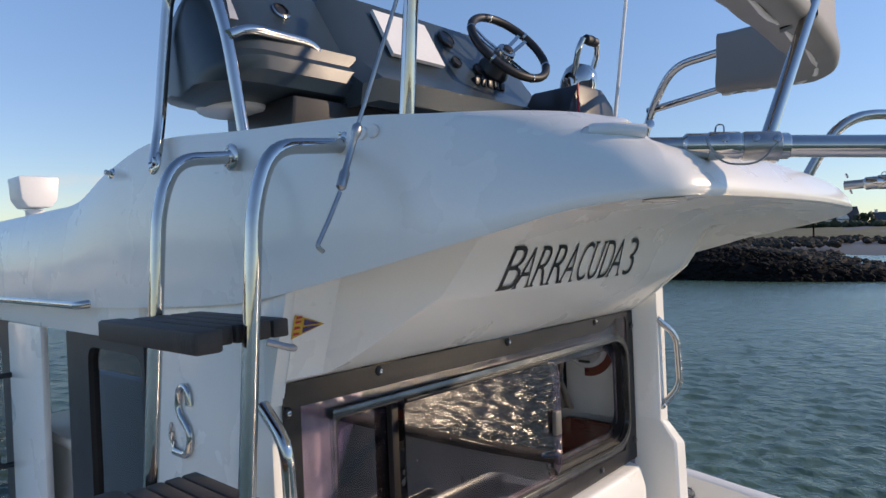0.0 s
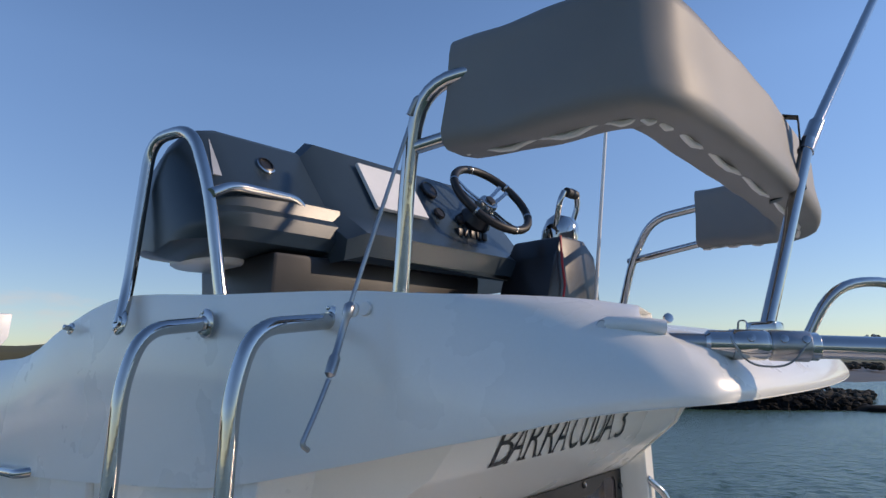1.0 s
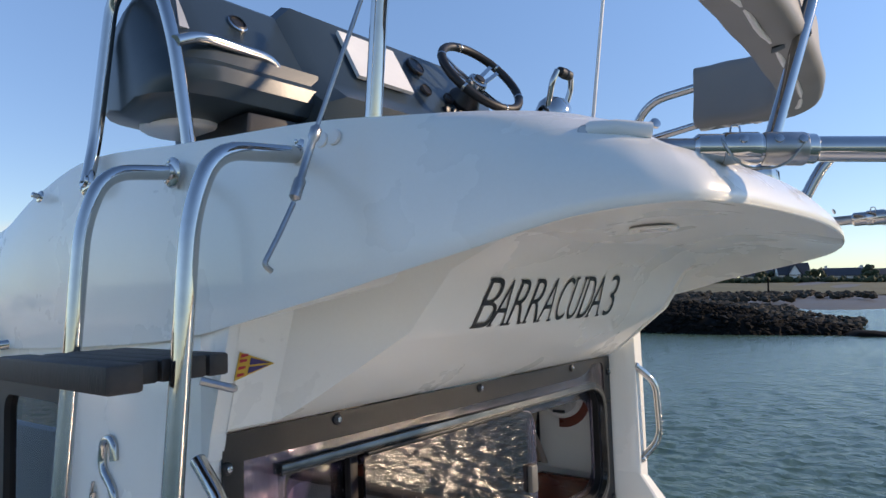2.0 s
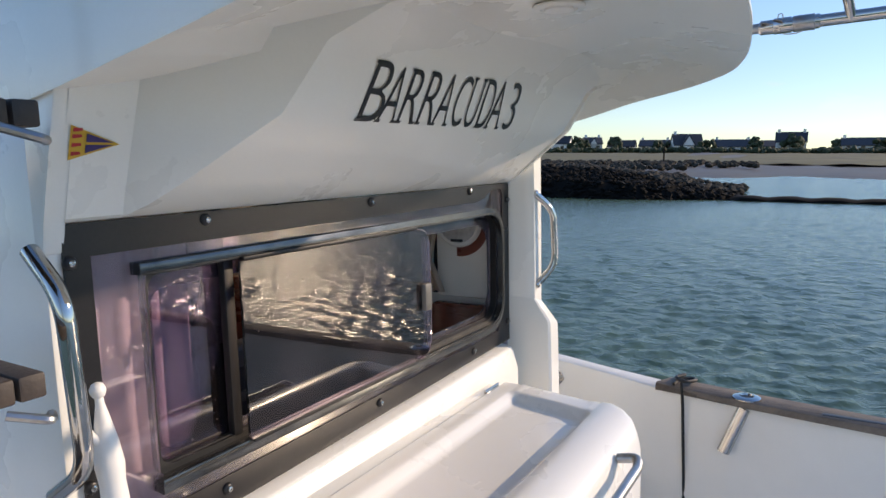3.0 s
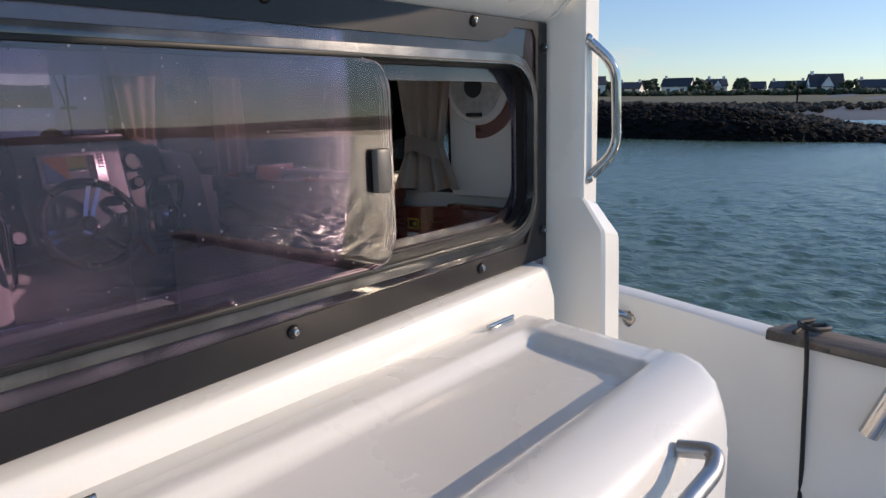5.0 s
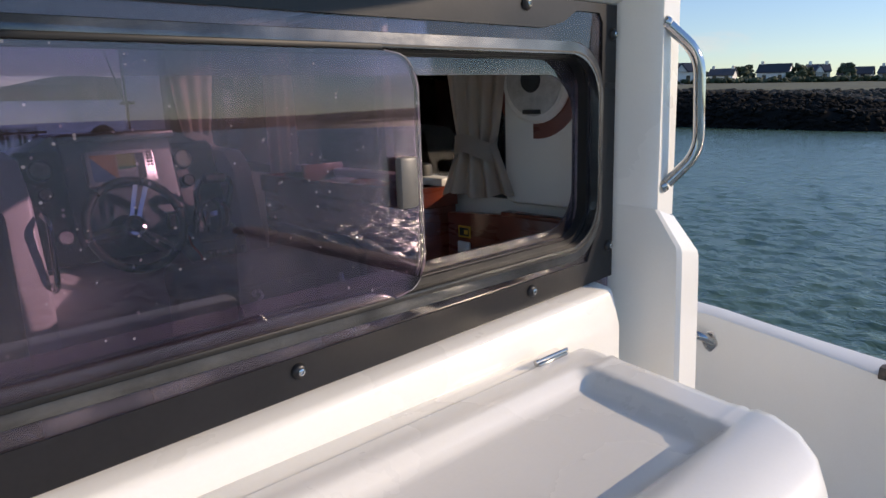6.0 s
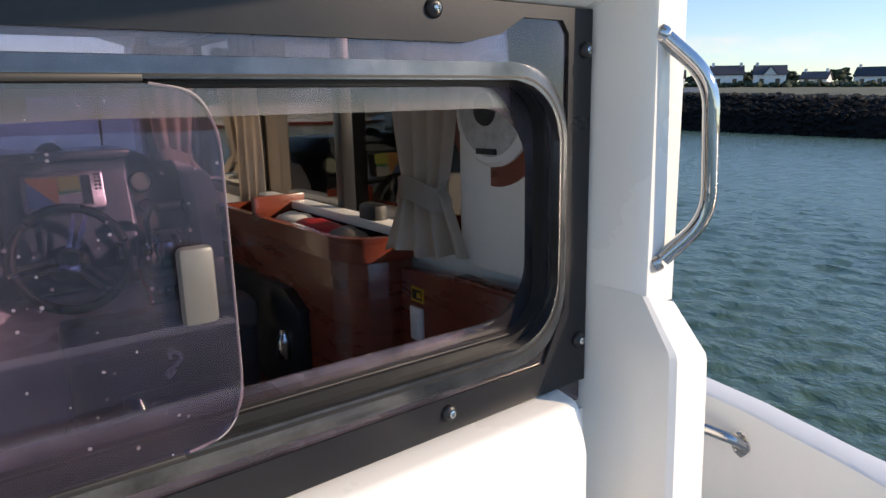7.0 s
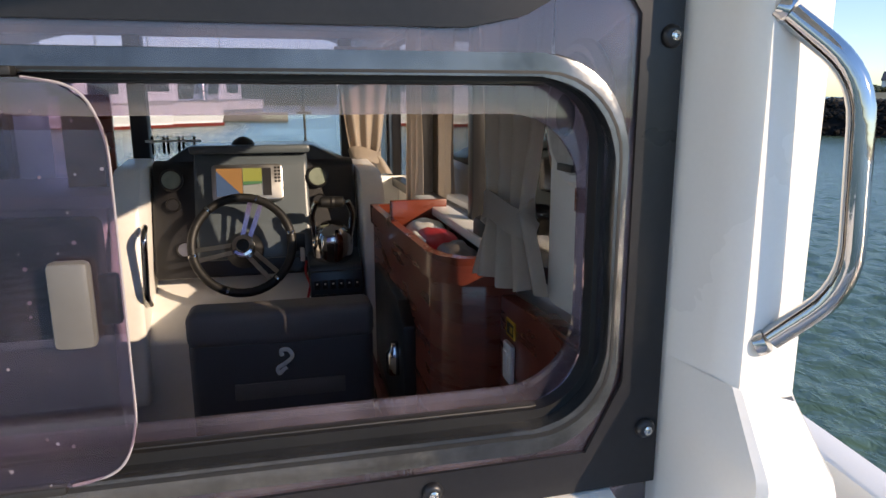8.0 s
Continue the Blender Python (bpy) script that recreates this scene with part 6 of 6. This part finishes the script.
part("badge", box(1.160, 1.168, 0.165, 0.215, 1.428, 1.438, 0.001), BLACK, spk)


def curtain(name, path, z_top, z_bot, tie, fold, label, mat=CLOTH, amp=0.014):
    """Hanging pleats along a line, drawn in at the tie height."""
    (x0, y0), (x1, y1) = path
    cv = thing("curtain", (x0, y0, z_bot), label, "curtain", "cabin curtains")
    d = Vector((x1 - x0, y1 - y0, 0))
    nrm = Vector((-d.y, d.x, 0)).normalized()
    rows = []
    for i in range(25):
        z = z_top + (z_bot - z_top) * i / 24
        if tie:
            k = abs(z - tie) / max(z_top - tie, 0.01) if z > tie else abs(z - tie) / max(tie - z_bot, 0.01)
            w = 0.50 + 0.50 * min(1, k) ** 0.8
        else:
            w = 1.0
        row = []
        for j in range(49):
            u = j / 48
            s = 0.5 + (u - 0.5) * w
            wave = math.sin(u * fold * 2 * math.pi + 0.6 * math.sin(i * 0.13)) * amp * (0.6 + 0.4 * i / 24) + noise.noise(Vector((u * 5, i * 0.12, fold))) * 0.008
            p = Vector((x0, y0, 0)) + d * s + nrm * wave
            row.append((p.x, p.y, z + 0.006 * math.sin(u * 9) * (i == 24)))
        rows.append(row)
    part("cloth", thicken(loft(rows), 0.0015), mat, cv, smooth=80)
    if tie:
        c = Vector((x0, y0, 0)) + d * 0.5
        hw = d.length * 0.27
        e = d.normalized()
        o = [c + e * hw * math.cos(t) + nrm * (amp + 0.008) * math.sin(t) for t in [2 * math.pi * k / 24 for k in range(24)]]
        part("tie_band", sweep([(p.x, p.y, tie + 0.012 * math.sin(k * 0.5)) for k, p in enumerate(o)], [(-0.002, -0.022), (0.002, -0.022), (0.002, 0.022), (-0.002, 0.022)], closed=True), mat, cv)
    return cv


curtain("curtain", ((1.098, 0.435), (1.168, 0.25)), 1.73, 1.228, 1.35, 4, "beige curtain tied back beside the side window")
draw_in(curtain("curtain", ((1.225, 1.52), (1.225, 1.30)), 1.74, 0.85, 0, 3, "beige curtain hanging between the side windows"))
curtain("curtain", ((0.98, 1.93), (1.19, 1.93)), 1.74, 1.26, 1.34, 3, "beige curtain tied at the windscreen corner")
curtain("curtain", ((-0.375, 0.095), (-0.10, 0.095)), 1.66, 0.85, 0, 4, "pale curtain behind the fixed pane", PALECLOTH, 0.022)

for t in (side, clothbag, black_case, can):
    draw_in(t)
aftp.location.x += 0.014
for t in (sock, lab):
    t.location += Vector((0.014, -0.044, 0.013))

port_seat = thing("settee", (0.0, 1.2, 0.1), "dark upholstered settee back on the far cabin side", "settee")
cushion(-0.37, 0.27, 1.28, 1.40, 0.35, 1.22, 0.03, SEAT, "backrest", port_seat)
cushion(-0.37, 0.25, 0.75, 1.28, 0.45, 0.58, 0.03, SEAT, "cushion", port_seat)
part("plinth", box(-0.37, 0.23, 0.80, 1.36, 0.1, 0.45, 0.01), MAHOG, port_seat)
shelf = thing("dash_shelf", (-0.05, 1.7, 1.2), "pale shelf over the settee back with mahogany locker", "shelf")
part("ledge", box(-0.37, 0.29, 1.40, 1.97, 1.235, 1.275, 0.008), WHITEPL, shelf)
part("locker_front", box(0.12, 0.265, 1.62, 1.64, 1.275, 1.56, 0.004), MAHOG, shelf)
part("support", box(-0.35, 0.27, 1.42, 1.95, 0.1, 1.235, 0.004), LINER, shelf)
part("rail", tube([(0.245, 1.58, 1.275), (0.25, 1.57, 1.36), (0.255, 1.60, 1.40)], 0.005, 0.02, n=8), STEEL, shelf)
wiper = thing("wiper", (0.86, 2.07, 1.5), "black windscreen wiper arm", "wiper")
part("arm", tube([(0.80, 2.075, 1.72), (0.86, 2.075, 1.50)], 0.004, n=8), BLACK, wiper)
part("blade", tube([(0.865, 2.07, 1.72), (0.865, 2.07, 1.36)], 0.005, n=8), BLACK, wiper)
part("joint", box(0.835, 0.895, 2.06, 2.08, 1.492, 1.506, 0.003), BLACK, wiper)

# the boat and all that is on it take up the trim
for ob in [o for o in scene.objects if o not in ASHORE and o.parent is None]:
    ob.matrix_world = TRIM @ ob.matrix_basis

# ---- moored boats beyond the bow ----
HULLBLUE = material("blue_hull_paint", (0.04, 0.10, 0.22), 0.35, spread=0.15, scale=2)
HULLRED = material("red_boot_top", (0.3, 0.04, 0.03), 0.5)


def moored(at, turn, hullmat, s, label):
    b = thing("moored_boat", at, label, "boat", "moored boats")
    mt = Matrix.Translation(at) @ Matrix.Rotation(turn, 4, "Z") @ Matrix.Scale(s, 4)

    def put(name, bm, mat, parent=b, **kw):
        bm.transform(mt)
        return part(name, bm, mat, parent, **kw)

    def skin(z0, z1, grow=0.0):
        rows = []
        for z, f in ((z0, 0.86), ((z0 + z1) / 2, 0.95), (z1, 1.03)):
            row = []
            for k in range(13):
                t = k / 12
                w = 1.25 * f * math.sin(math.pi * min(1, t * 0.62 + 0.38)) ** 0.6 + grow if t < 0.999 else 0.02
                row.append((w, -3.2 + 6.4 * t * f, z))
            rows.append(row + [(-x, y, zz) for x, y, zz in row[::-1]] + [row[0]])
        return loft(rows)
    put("hull", capped(skin(-0.1, 0.95)), WHITEPL)
    put("hull_band", skin(0.12, 0.5, 0.015), hullmat)
    put("boot_top", skin(-0.15, 0.12, 0.02), HULLRED)
    put("rubbing_strake", capped(skin(0.92, 1.05, 0.04)), WHITEPL)
    cab = put("wheelhouse", extrude([(-1.4, 1.0), (1.2, 1.0), (0.7, 2.1), (-1.4, 2.2)], "x", -0.8, 0.8, 0.06), WHITEPL)
    for x in (-0.38, 0.38):
        put("pane", extrude([(1.08, 1.32), (0.8, 1.95), (0.79, 1.95), (1.07, 1.32)], "x", x - 0.3, x + 0.3), PANE, cab)
    put("side_window", box(-0.82, 0.82, -1.0, 0.3, 1.4, 1.9, 0.02), PANE, cab)
    put("pulpit", tube([(1.0, 1.6, 1.0), (0.7, 2.6, 1.6), (0, 3.1, 1.65), (-0.7, 2.6, 1.6), (-1.0, 1.6, 1.0)], 0.03, 0.3, n=8), STEEL)
    put("mast", tube([(0, -0.6, 2.1), (0, -0.7, 5.0)], 0.05, n=8), STEEL)
    return b


for h, r, turn, hm, s, lb in ((-4.3, 46, 2.7, HULLBLUE, 1.15, "blue and white motor boat lying at a mooring"), (-10.0, 36, 2.2, WHITEPL, 1.2, "white motor boat lying at a pontoon"), (-13.5, 34, 2.3, WHITEPL, 1.1, "white motor boat lying at a pontoon"), (-18, 36, 2.2, HULLBLUE, 1.2, "blue and white motor boat lying at a mooring"), (-24, 34, 2.3, WHITEPL, 1.2, "white motor boat lying at a pontoon")):
    moored(polar(h, r, WL), turn, hm, s, lb)
pont = thing("pontoon", polar(-16, 42, WL), "long pale floating pontoon with mooring piles", "pontoon")
pb = box(-26, 1, 41, 43, WL - 0.2, WL + 0.5, 0.02)
part("deck", pb, SAND, pont)
for x in (-20, -12, -4):
    part("pile", lathe([(0.2, 0), (0.2, 4.5), (0.05, 4.7)], (x, 43.2, WL - 0.5), (0, 0, 1), 12), DULL, pont)
quay = thing("stone_quay", polar(-15, 90, WL), "pale stone quay wall across the harbour", "quay", kind="structure")
part("quay_wall", box(-75, 8, 95, 104, WL - 0.5, 3.2, 0.1), STONE, quay)
